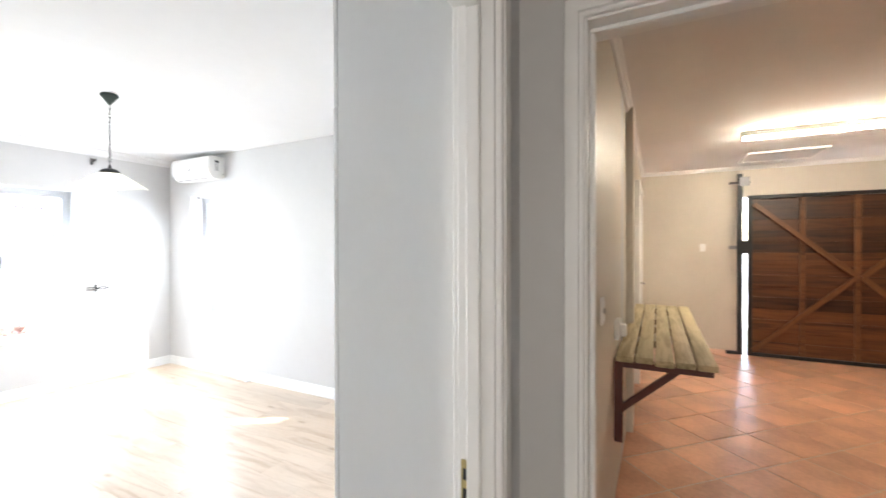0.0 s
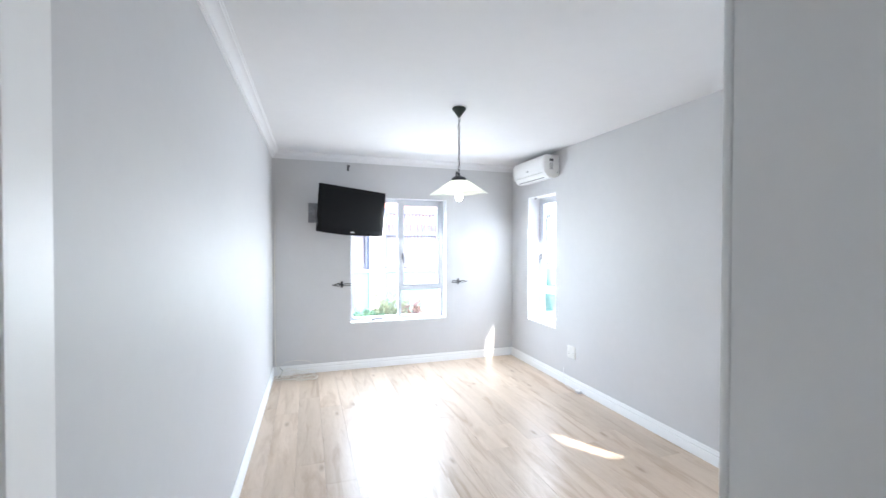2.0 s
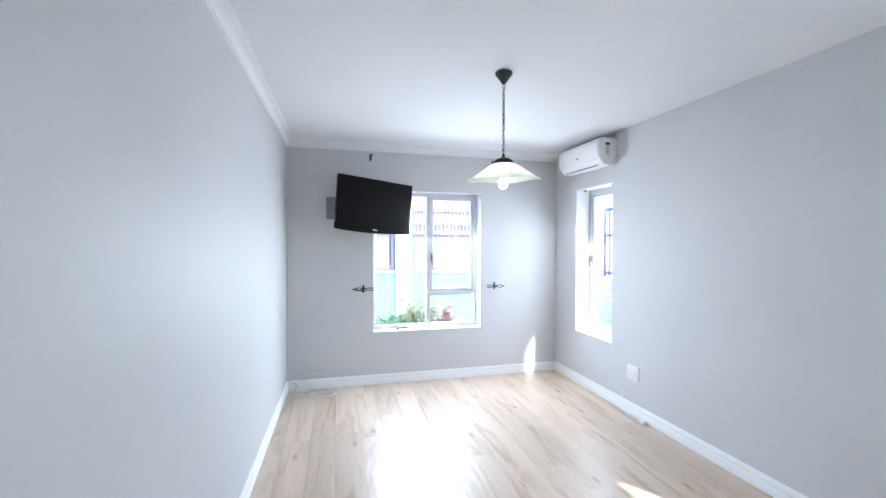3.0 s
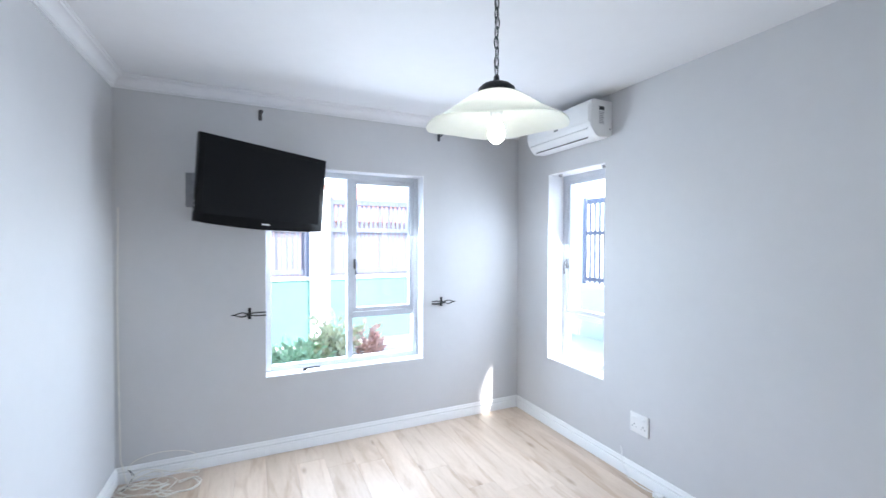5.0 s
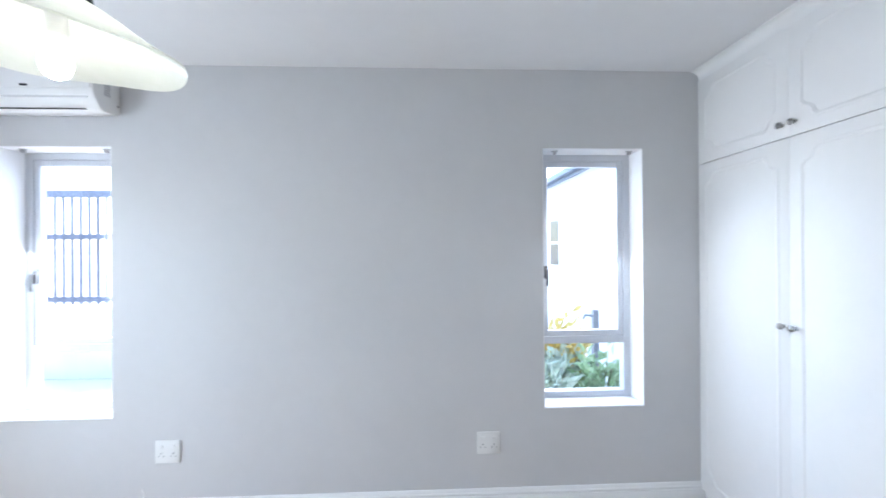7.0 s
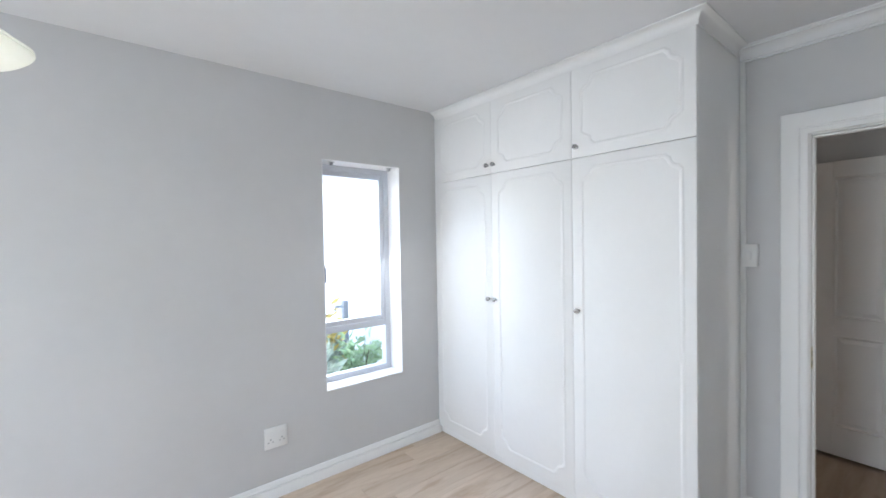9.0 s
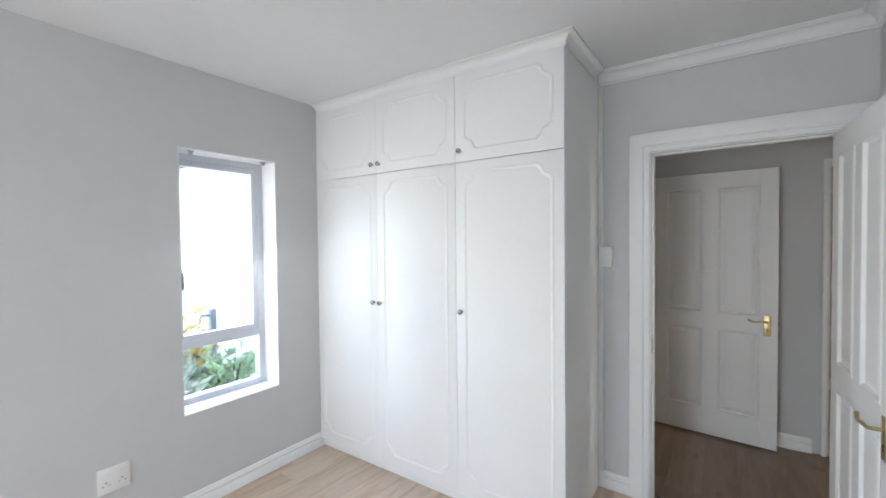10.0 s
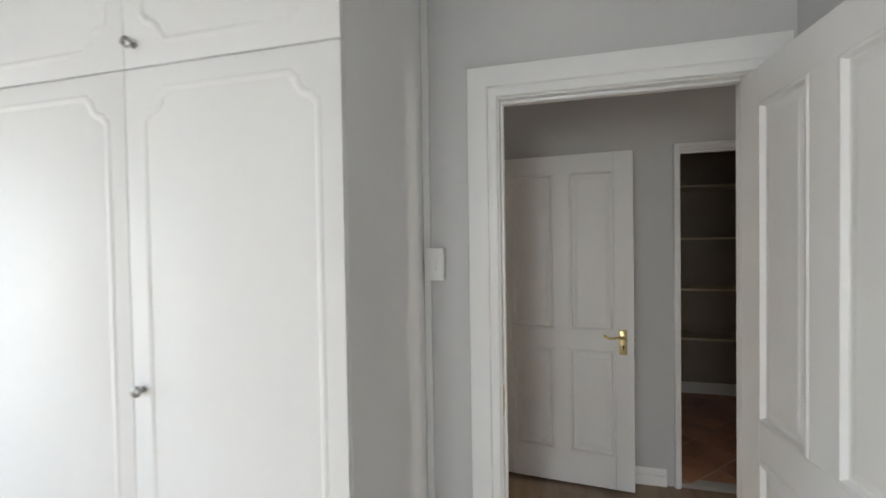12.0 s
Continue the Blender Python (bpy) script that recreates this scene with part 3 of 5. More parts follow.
def panel_door(name, width, height, label, handle_z):
    """A four-panel door in its own space: hinge at u 0, width along x, thickness in y 0 to 0.04."""
    T = 0.04
    d = thing(name, (0, 0, 0), label, "door")
    st, tr, br, mr, mu = 0.105, 0.11, 0.20, 0.115, 0.095
    z_mid = 0.90
    mid = width / 2
    slab("stile", (0, st, 0, T, 0, height), WHITE, d, 0.0025)
    slab("stile", (width - st, width, 0, T, 0, height), WHITE, d, 0.0025)
    for z0, z1 in ((0, br), (z_mid - mr / 2, z_mid + mr / 2), (height - tr, height)):
        slab("rail", (st, width - st, 0, T, z0, z1), WHITE, d, 0.0012)
    for z0, z1 in ((br, z_mid - mr / 2), (z_mid + mr / 2, height - tr)):
        slab("muntin", (mid - mu / 2, mid + mu / 2, 0, T, z0, z1), WHITE, d, 0.0012)
        for u0, u1 in ((st, mid - mu / 2), (mid + mu / 2, width - st)):
            bm = raised_panel(u0, u1, z0, z1, T, 0.011)
            other = raised_panel(u0, u1, z0, z1, 0.0, -0.011)
            me = bpy.data.meshes.new("t")
            other.to_mesh(me)
            other.free()
            bm.from_mesh(me)
            bpy.data.meshes.remove(me)
            part("panel", bm, WHITE, d)
    for side, y in ((1, T), (-1, 0.0)):
        lever(d, width - 0.06, handle_z, y, side, -1)
    slab("lock_plate", (width - 0.0005, width + 0.002, 0.009, 0.031, handle_z - 0.11, handle_z + 0.09), TARNISHED, d, 0.0005, "tarnished brass lock plate")
    slab("latch", (width + 0.002, width + 0.010, 0.014, 0.026, handle_z - 0.005, handle_z + 0.015), BRASS, d, 0.002)
    slab("deadbolt", (width + 0.002, width + 0.004, 0.014, 0.026, handle_z - 0.08, handle_z - 0.05), SLOT, d, 0.0)
    for z in (0.22, 1.0, 1.80):
        bm = bmesh.new()
        cyl(bm, (-0.004, T / 2 + 0.02, z - 0.05), (-0.004, T / 2 + 0.02, z + 0.05), 0.006, seg=10)
        part("hinge", bm, BRASS, d, "", True)
    return d


bedroom_door = panel_door("door_1", 0.76, 2.03, "white four-panel bedroom door standing open, brass lever handles", 0.87)
bedroom_door.matrix_world = pose(-0.868, 1.107, 0.012, 0, 0, 180 + 2.6)
garage_door = panel_door("door_2", 0.824, 2.04, "white four-panel door standing open in the hall, brass handle", 0.91)
garage_door.matrix_world = pose(0.292, 2.045, 0.012, 0, 0, 270 - 5)


# ---- windows ----
def window(name, axis, out, lo, hi, z0, z1, leaves, label):
    """An aluminium window deep in its opening; axis: the way it runs; out: the face of its frame nearest the room.
    leaves: (share0, share1, height of the transom or None, opens)."""
    sgn = 1 if axis == "x" else -1  # which way is outside along the other axis
    w = tagged(new(name), label, "window", kind="structure")
    ft, fd = 0.045, 0.06

    def lims(a0, a1, d0, d1, c0, c1):
        e0, e1 = sorted((out + sgn * d0, out + sgn * d1))
        return (a0, a1, e0, e1, c0, c1) if axis == "x" else (e0, e1, a0, a1, c0, c1)
    slab("frame_jamb", lims(lo, lo + ft, 0, fd, z0, z1), ALU, w, 0.003)
    slab("frame_jamb", lims(hi - ft, hi, 0, fd, z0, z1), ALU, w, 0.003)
    slab("frame_head", lims(lo + ft, hi - ft, 0, fd, z1 - ft, z1), ALU, w, 0.003)
    slab("frame_sill", lims(lo + ft, hi - ft, -0.004, fd, z0, z0 + ft), ALU, w, 0.003)
    a, b = lo + ft, hi - ft
    for s0, s1, transom, opens in leaves:
        u0, u1 = a + (b - a) * s0, a + (b - a) * s1
        if s1 < 0.99:
            slab("mullion", lims(u1 - 0.022, u1 + 0.022, 0, fd, z0 + ft, z1 - ft), ALU, w, 0.003)
            u1 -= 0.022
        if s0 > 0.01:
            u0 += 0.022
        zb = z0 + ft
        if transom:
            slab("transom", lims(u0, u1, 0, fd, transom - 0.024, transom + 0.024), ALU, w, 0.003)
            pane = slab("pane", lims(u0, u1, 0.03, 0.034, zb, transom - 0.024), GLASS, w, 0, "clear window glass")
            pane.visible_shadow = False
            zb = transom + 0.024
        zt, sw = z1 - ft, 0.034
        if opens:
            sash = slab("sash", lims(u0, u0 + sw, 0.008, 0.05, zb, zt), ALU, w, 0.003)
            for q in ((u1 - sw, u1, zb, zt), (u0 + sw, u1 - sw, zb, zb + sw), (u0 + sw, u1 - sw, zt - sw, zt)):
                slab("sash_rail", lims(q[0], q[1], 0.008, 0.05, q[2], q[3]), ALU, sash, 0.003)
            u0, u1, zb, zt = u0 + sw, u1 - sw, zb + sw, zt - sw
            zh = 1.36
            hs = u0 - sw / 2 if opens == "lo" else u1 + sw / 2
            bm = box(bmesh.new(), *lims(hs - 0.010, hs + 0.010, -0.016, 0.008, zh - 0.04, zh + 0.04), 0.004, 2)
            grip = part("catch", bm, CATCH, w, "dark grey window catch", True)
            bm = bmesh.new()
            o = [(hs, -0.016, zh + 0.02), (hs, -0.034, zh + 0.015), (hs, -0.038, zh - 0.05), (hs, -0.034, zh - 0.085)]
            tube(bm, [Vector((p[0], out + sgn * p[1], p[2])) if axis == "x" else Vector((out + sgn * p[1], p[0], p[2])) for p in o], 0.007, 8)
            part("catch_lever", bm, CATCH, grip, "", True)
        pane = slab("pane", lims(u0, u1, 0.027, 0.031, zb, zt), GLASS, w, 0, "clear window glass")
        pane.visible_shadow = False
    d0 = XA - out if axis == "y" else out - YB
    slab("window_sill", lims(lo + 0.002, hi - 0.002, -d0 + 0.001, -0.005, z0 + 0.0005, z0 + 0.008), REVEAL, w, 0.002, "white painted inner sill")
    slab("reveal_side", lims(lo + 0.0005, lo + 0.004, -d0 + 0.001, -0.002, z0 + 0.009, z1 - 0.006), REVEAL, w, 0, "white painted reveal")
    slab("reveal_side", lims(hi - 0.004, hi - 0.0005, -d0 + 0.001, -0.002, z0 + 0.009, z1 - 0.006), REVEAL, w, 0)
    slab("reveal_head", lims(lo + 0.0005, hi - 0.0005, -d0 + 0.001, -0.002, z1 - 0.005, z1 - 0.001), REVEAL, w, 0)
    return w


win_w = window("window_1", "y", XA - 0.125, *WA, [(0.0, 0.52, None, None), (0.52, 1.0, 0.945, "lo")], "grey-white aluminium window with a fixed and an opening light")
win_b = window("window_2", "x", YB + 0.160, *WB, [(0.0, 1.0, 0.93, "lo")], "narrow aluminium window with an opening light over a fixed one")
win_c = window("window_3", "x", YB + 0.160, *WC, [(0.0, 1.0, 0.93, "lo")], "narrow aluminium window with an opening light over a fixed one")


def blind_bracket(x, y, z):
    b = thing("blind_bracket", (x, y, z), "small grey blind bracket fixed under the reveal", "bracket", "blind brackets in the window heads")
    slab("base", (-0.018, 0.018, -0.012, 0.012, -0.004, 0), GREYPLASTIC, b, 0.001)
    part("clip", box(bmesh.new(), -0.008, 0.008, -0.014, 0.014, -0.022, -0.004, 0.004, 2), GREYPLASTIC, b, "", True)


for x0, x1 in ((WB[0], WB[1]), (WC[0], WC[1])):
    for x in (x0 + 0.09, x1 - 0.06):
        blind_bracket(x, YB + 0.05, WB[3] - 0.006)

bm = bmesh.new()
tube(bm, [(0, 0, 0.012), (0.012, 0.03, 0.02), (0.01, 0.09, 0.022), (0, 0.12, 0.016)], 0.006, 8)
stay = thing("window_stay", (XA - 0.05, 2.16, WA[2] + 0.008), "dark metal window stay lying on the sill", "window stay")
part("arm", bm, IRON, stay, "", True)
slab("foot", (-0.012, 0.012, -0.008, 0.02, 0, 0.010), IRON, stay, 0.002)

# ---- bedroom things ----


def scalloped(y0, y1, z0, z1, c=0.075, s=0.014, n=6):
    """An outline with a small step and a hollow quarter circle at each corner."""
    pts = []
    for cy, cz, sy, sz, flip in ((y0, z0, 1, 1, False), (y1, z0, -1, 1, True), (y1, z1, -1, -1, False), (y0, z1, 1, -1, True)):
        q = [(0, c + s), (s * 0.9, c + s * 0.6)]
        for i in range(n + 1):
            a = math.pi / 2 * (1 - i / n)
            q.append((s + c * 0.72 * math.cos(a), s + c * 0.72 * math.sin(a)))
        q += [(c + s * 0.6, s * 0.9), (c + s, 0)]
        if flip:
            q = q[::-1]
        pts += [(cy + sy * u, cz + sz * v) for u, v in q]
    return pts


def bead(bm, pts, x, w=0.012, h=0.0043):
    """A half-round bead with a hollow beside it along a closed outline in the plane x, standing out to -x."""
    n = len(pts)
    rings = []
    for i in range(n):
        p, a, b = Vector(pts[i]), Vector(pts[i - 1]), Vector(pts[(i + 1) % n])
        d = ((b - p).normalized() + (p - a).normalized()).normalized()
        nn = Vector((-d.y, d.x))
        ring = []
        for o, out in ((-w, 0), (-w * 0.6, h * 0.7), (-w * 0.1, h), (w * 0.35, h * 0.85), (w * 0.6, h * 0.35), (w, h * 0.3), (w, 0)):
            q = p + nn * o
            ring.append(bm.verts.new((x - out, q.x, q.y)))
        rings.append(ring)
    for i in range(n):
        p, q = rings[i], rings[(i + 1) % n]
        for k in range(len(p) - 1):
            bm.faces.new((p[k], p[k + 1], q[k + 1], q[k]))
    return bm


def knob(door, x, y, z):
    bm = bmesh.new()
    lathe(bm, [(0.004, 0), (0.009, 0.001), (0.006, 0.006), (0.006, 0.012), (0.012, 0.016), (0.0155, 0.021), (0.014, 0.027), (0.007, 0.031), (0.001, 0.032)], (x, y, z), 20, (-1, 0, 0))
    part("knob", bm, CHROME, door, "round pewter knob", True)


WS = (WY + 0.018, 2.822, 3.452, YB)  # door edges along the wardrobe
ward = thing("wardrobe", (0, 0, 0), "white built-in wardrobe with three tall and three top doors, scalloped mouldings", "wardrobe")
slab("side_panel", (WX + 0.0, XD, WY, WY + 0.016, 0, CZ), CUPB, ward, 0.004, "white painted end panel")
slab("back_panel", (XD - 0.012, XD - 0.001, WY + 0.016, YB, 0.0, CZ), CUPB, ward, 0)
slab("plinth", (WX + 0.006, WX + 0.024, WY + 0.017, YB, 0, 0.055), CUPB, ward, 0.002)
slab("base_board", (WX + 0.024, XD - 0.012, WY + 0.016, YB, 0.04, 0.056), CUPB, ward, 0)
slab("middle_shelf", (WX + 0.022, XD - 0.012, WY + 0.016, YB, 1.998, 2.014), CUPB, ward, 0)
for y in WS[1:3]:
    slab("partition", (WX + 0.022, XD - 0.012, y - 0.009, y + 0.009, 0.056, 1.998), CUPB, ward, 0)
ZM, ZT = 2.006, 2.507
slab("fascia", (WX + 0.004, WX + 0.022, WY + 0.017, YB, ZT + 0.004, CZ - 0.001), CUPB, ward, 0)
for i in range(3):
    a, b = WS[i] - (0.018 if i == 0 else -0.001), WS[i + 1] - 0.001
    for low in (True, False):
        z0, z1 = (0.058, ZM - 0.001) if low else (ZM + 0.0025, ZT)
        dx = 0.0 if i != 2 else 0.0015
        d = slab("door", (WX - 0.018 + dx, WX, a, b, z0, z1), CUPB, ward, 0.0025, seg=2)
        m0 = 0.062
        part("moulding", bead(bmesh.new(), scalloped(a + m0, b - m0, z0 + (0.075 if low else 0.06), z1 - 0.062, 0.06), WX - 0.018 + dx), CUPB, d, "", True)
        ky = b - 0.036 if i == 0 else (b - 0.030 if i == 1 else a + 0.030)
        knob(d, WX - 0.018 + dx, ky, 1.143 if low else 2.067)
bm = bmesh.new()
ch, cd = CZ - 0.001 - ZT - 0.003, 0.052
cove = [(0.0, 0.0), (0.006, 0.0), (0.006, 0.006)] + [(0.006 + (cd - 0.006) * (1 - math.cos(radians(q))), 0.006 + (ch - 0.012) * math.sin(radians(q))) for q in range(10, 91, 10)] + [(cd, ch), (0.0, ch)]
rings = [[bm.verts.new((fx - ox * o, fy - oy * o, ZT + 0.003 + h)) for o, h in cove] for fx, fy, ox, oy in ((WX - 0.004, YB, 1, 0), (WX - 0.004, WY - 0.001, 1, 1), (XD - 0.0765, WY - 0.001, 0, 1))]
for p, q in zip(rings, rings[1:]):
    for i in range(len(cove)):
        bm.faces.new((p[i], p[(i + 1) % len(cove)], q[(i + 1) % len(cove)], q[i]))
bm.faces.new(rings[0])
bm.faces.new(rings[-1][::-1])
part("cornice", bm, CUPB, ward, "white cove cornice above the doors", True)

# trunking and light switch in the corner beside the wardrobe
trunk = thing("cable_trunking", (XD, WY - 0.014, 0.1), "white plastic cable trunking up the wall corner", "trunking")
slab("lower_run", (-0.016, -0.0005, -0.013, 0.013, 0.0, 1.285), PLASTIC, trunk, 0.002)
slab("upper_run", (-0.016, -0.0005, -0.013, 0.013, 1.405, 2.395), PLASTIC, trunk, 0.002)
sw = thing("light_switch", (XD, WY - 0.045, 1.445), "white surface-mounted light switch on the wall beside the wardrobe", "light switch")
slab("back_box", (-0.030, -0.0005, -0.037, 0.037, -0.06, 0.06), PLASTIC, sw, 0.003, seg=2)
slab("cover_plate", (-0.036, -0.030, -0.038, 0.038, -0.061, 0.061), PLASTIC, sw, 0.003, seg=2)
slab("rocker", (-0.041, -0.036, -0.012, 0.012, -0.022, 0.022), PLASTIC, sw, 0.002)

# air conditioner
AX0, AX1, AZ0, AZ1 = -5.585, -4.895, 2.258, 2.512
ac = thing("air_conditioner", (0, 0, 0), "white split air conditioner unit high on the wall", "air conditioner")
prof = [(YB - 0.0005, AZ0 + 0.03), (YB - 0.0005, AZ1)]
for a in range(0, 91, 15):
    prof.append((YB - 0.165 - 0.03 * math.sin(radians(a)), AZ1 - 0.03 + 0.03 * math.cos(radians(a))))
prof += [(YB - 0.203, AZ0 + 0.105), (YB - 0.196, AZ0 + 0.07), (YB - 0.150, AZ0 + 0.012), (YB - 0.12, AZ0), (YB - 0.03, AZ0 + 0.006)]
bm = prism(bmesh.new(), prof, "x", AX0, AX1)
bmesh.ops.bevel(bm, geom=[e for e in bm.edges if len({round(v.co.x, 4) for v in e.verts}) == 1], offset=0.008, segments=3, affect="EDGES", profile=0.5)
body = part("body", bm, PLASTIC, ac, "", True)
bm = bmesh.new()
box(bm, AX0 + 0.008, AX1 - 0.008, YB - 0.2095, YB - 0.2015, AZ0 + 0.098, AZ1 - 0.036, 0.003, 2)
part("front_panel", bm, PLASTIC, ac, "glossy white front panel", True)
bm = bmesh.new()
box(bm, AX0 + 0.05, AX1 - 0.075, -0.0035, 0.0035, -0.0045, 0.0045, m=pose(0, YB - 0.1475, AZ0 + 0.0095, -52))
part("outlet_slot", bm, SLOT, ac, "dark air outlet slot")
bm = bmesh.new()
box(bm, AX0 + 0.03, AX1 - 0.03, -0.002, 0.0012, -0.020, 0.020, 0.0008, m=pose(0, YB - 0.1905, AZ0 + 0.061, -39))
part("louvre", bm, PLASTIC, ac)
slab("badge", (AX0 + 0.335, AX0 + 0.375, YB - 0.2112, YB - 0.2094, AZ0 + 0.104, AZ0 + 0.116), DARKMETAL, ac, 0.0005)
sticker = slab("rating_label", (AX1 + 0.0, AX1 + 0.0008, YB - 0.128, YB - 0.072, AZ0 + 0.085, AZ0 + 0.212), material("label_paper", (0.72, 0.72, 0.72), 0.6), ac, 0, "printed label on the side")
slab("label_bar", (AX1 + 0.0008, AX1 + 0.0014, YB - 0.124, YB - 0.076, AZ0 + 0.184, AZ0 + 0.208), SLOT, sticker, 0)
for k in range(7):
    slab("label_bar", (AX1 + 0.0008, AX1 + 0.0014, YB - 0.122, YB - 0.080 - 0.004 * (k % 3), AZ0 + 0.094 + k * 0.012, AZ0 + 0.1005 + k * 0.012), GREYPLASTIC, sticker, 0)
slab("screw_cap", (AX1, AX1 + 0.004, YB - 0.03, YB - 0.018, AZ0 + 0.055, AZ0 + 0.067), GREYPLASTIC, ac, 0.001)

# pendant lamp
LX, LY = -3.915, 2.513
lamp = thing("pendant_lamp", (LX, LY, CZ), "lit pendant lamp, wavy opal glass shade on a dark chain", "pendant lamp")
part("canopy", lathe(bmesh.new(), [(0.004, -0.075), (0.012, -0.070), (0.022, -0.055), (0.042, -0.028), (0.052, -0.016), (0.054, -0.006), (0.050, -0.001)], (0, 0, 0), 28), GREENIRON, lamp, "dark grey-green ceiling rose", True)
chain_top, chain_low = -0.075, -0.508
n_link = 14
step = (chain_top - chain_low) / n_link
for k in range(n_link):
    bm = bmesh.new()
    pts = []
    for i in range(14):
        a = 2 * math.pi * i / 14
        u, w = 0.0072 * math.cos(a), (step * 0.62) * math.sin(a)
        pts.append((u, 0, w) if k % 2 else (0, u, w))
    tube(bm, [Vector(p) + Vector((0.0015 * math.sin(k * 1.7), 0.0015 * math.cos(k * 2.3), chain_top - step * (k + 0.5))) for p in pts], 0.0021, 6, True)
    part("chain_link", bm, GREENIRON, lamp, "", True)
bm = bmesh.new()
tube(bm, [(0.006 * math.sin(i * 1.1), 0.006 * math.cos(i * 1.1), chain_top - (chain_top - chain_low) * i / 22) for i in range(23)], 0.0026, 6)
part("flex", bm, GREYPLASTIC, lamp, "thin grey cable wound through the chain", True)
part("cap", lathe(bmesh.new(), [(0.010, -0.566), (0.056, -0.562), (0.060, -0.556), (0.058, -0.546), (0.044, -0.534), (0.022, -0.526), (0.010, -0.520), (0.008, -0.504), (0.003, -0.500)], (0, 0, 0), 32), DARKMETAL, lamp, "dark metal gallery cap", True)


def shade_bm():
    bm = bmesh.new()
    prof = [(0.052, -0.518), (0.075, -0.526), (0.10, -0.541), (0.125, -0.558), (0.15, -0.577), (0.172, -0.594), (0.195, -0.610), (0.22, -0.626), (0.243, -0.641), (0.252, -0.646)]
    seg = 64
    rings = []
    for off in (0.0, -0.0045):
        for r, z in (prof if off == 0.0 else prof[::-1]):
            k = max(0, (r - 0.14) / 0.116)
            z, r = -0.554 + (z + 0.518) * 0.82, r * 0.885
            rings.append([bm.verts.new((r * math.cos(2 * math.pi * i / seg), r * math.sin(2 * math.pi * i / seg), z + off + 0.05 * r * math.sin(2 * math.pi * i / seg) - 0.06 * r * math.cos(2 * math.pi * i / seg) + 0.006 * k * k * math.sin(4 * 2 * math.pi * i / seg + 0.6))) for i in range(seg)])
    for p, q in zip(rings, rings[1:] + rings[:1]):
        for i in range(seg):
            bm.faces.new((p[i], p[(i + 1) % seg], q[(i + 1) % seg], q[i]))
    return bm


part("shade", shade_bm(), OPAL, lamp, "wavy opal alabaster glass shade", True)
part("lampholder", lathe(bmesh.new(), [(0.018, -0.567), (0.020, -0.625), (0.016, -0.637)], (0, 0, 0), 20), PLASTIC, lamp, "", True)
part("bulb", lathe(bmesh.new(), [(0.012, -0.636), (0.015, -0.648), (0.023, -0.662), (0.027, -0.682), (0.026, -0.696), (0.020, -0.709), (0.009, -0.717), (0.001, -0.719)], (0, 0, 0), 24), BULB, lamp, "lit warm white bulb", True)

# television on its swivel bracket
tv = thing("television", (-5.765, 1.90, 1.89), "black flat television tilted on a wall bracket", "television")
tv.matrix_world = Matrix.Translation((-5.755, 1.895, 1.893)) @ Euler((radians(2.0), radians(3.2), radians(90 + 24)), "XYZ").to_matrix().to_4x4()
TW, TH = 0.838, 0.525  # its width runs along x, its screen faces -y


def tv_outline(w, h, bow):
    pts = [(-w / 2, h / 2), (-w / 2, -h / 2 + 0.004)]
    pts += [(-w / 2 + w * i / 12, -h / 2 - bow * math.sin(math.pi * i / 12)) for i in range(1, 12)]
    return pts + [(w / 2, -h / 2 + 0.004), (w / 2, h / 2)]


bm = prism(bmesh.new(), tv_outline(TW, TH, 0.018), "y", -0.028, 0.028)
bmesh.ops.bevel(bm, geom=[e for e in bm.edges if abs(e.verts[0].co.y - e.verts[1].co.y) < 1e-6], offset=0.006, segments=2, affect="EDGES", profile=0.5)
part("bezel", bm, BLACKPLASTIC, tv, "", True)
slab("screen", (-TW / 2 + 0.032, TW / 2 - 0.032, -0.0292, -0.0275, -TH / 2 + 0.052, TH / 2 - 0.030), SCREEN, tv, 0.0004, "dark switched-off screen")
slab("back_cover", (-TW / 2 + 0.08, TW / 2 - 0.08, 0.028, 0.075, -TH / 2 + 0.05, TH / 2 - 0.06), BLACKPLASTIC, tv, 0.015, seg=2)
slab("badge", (-0.026, 0.026, -0.0296, -0.0281, -TH / 2 + 0.014, -TH / 2 + 0.023), PLASTIC, tv, 0.0004, "small pale badge")
for k in range(3):
    slab("side_button", (-TW / 2 - 0.002, -TW / 2 + 0.002, -0.010, 0.004, -0.20 + k * 0.025, -0.185 + k * 0.025), GREYPLASTIC, tv, 0.001)
br = new("bracket_mount")
br.location = (XA, 1.465, 1.88)
br.parent = tv
bpy.context.view_layer.update()
br.matrix_parent_inverse = tv.matrix_world.inverted()
tagged(br, "grey steel swivel wall bracket")
slab("wall_plate", (0.0005, 0.006, -0.055, 0.05, -0.115, 0.115), STEELPLATE, br, 0.002)
for y, z in ((-0.03, -0.09), (0.03, -0.09), (-0.03, 0.09), (0.03, 0.09), (-0.03, 0.0)):
    bm = bmesh.new()
    cyl(bm, (0.006, y, z), (0.011, y, z), 0.007, seg=8)
    part("bolt", bm, STEELPLATE, br)
bm = bmesh.new()
for z in (-0.055, 0.055):
    tube(bm, [(0.006, 0.02, z), (0.05, 0.03, z), (0.10, 0.20, z), (0.15, 0.40, z)], 0.013, 8)
part("arm", bm, STEELPLATE, br, "", True)
for z in (-0.085, 0.0, 0.085):
    slab("knuckle", (0.006, 0.038, -0.035 + 0.02 * (z != 0), 0.045, z - 0.021, z + 0.021), STEELPLATE, br, 0.006, seg=2)
slab("tv_plate", (0.135, 0.205, 0.35, 0.45, -0.10, 0.10), STEELPLATE, br, 0.003)
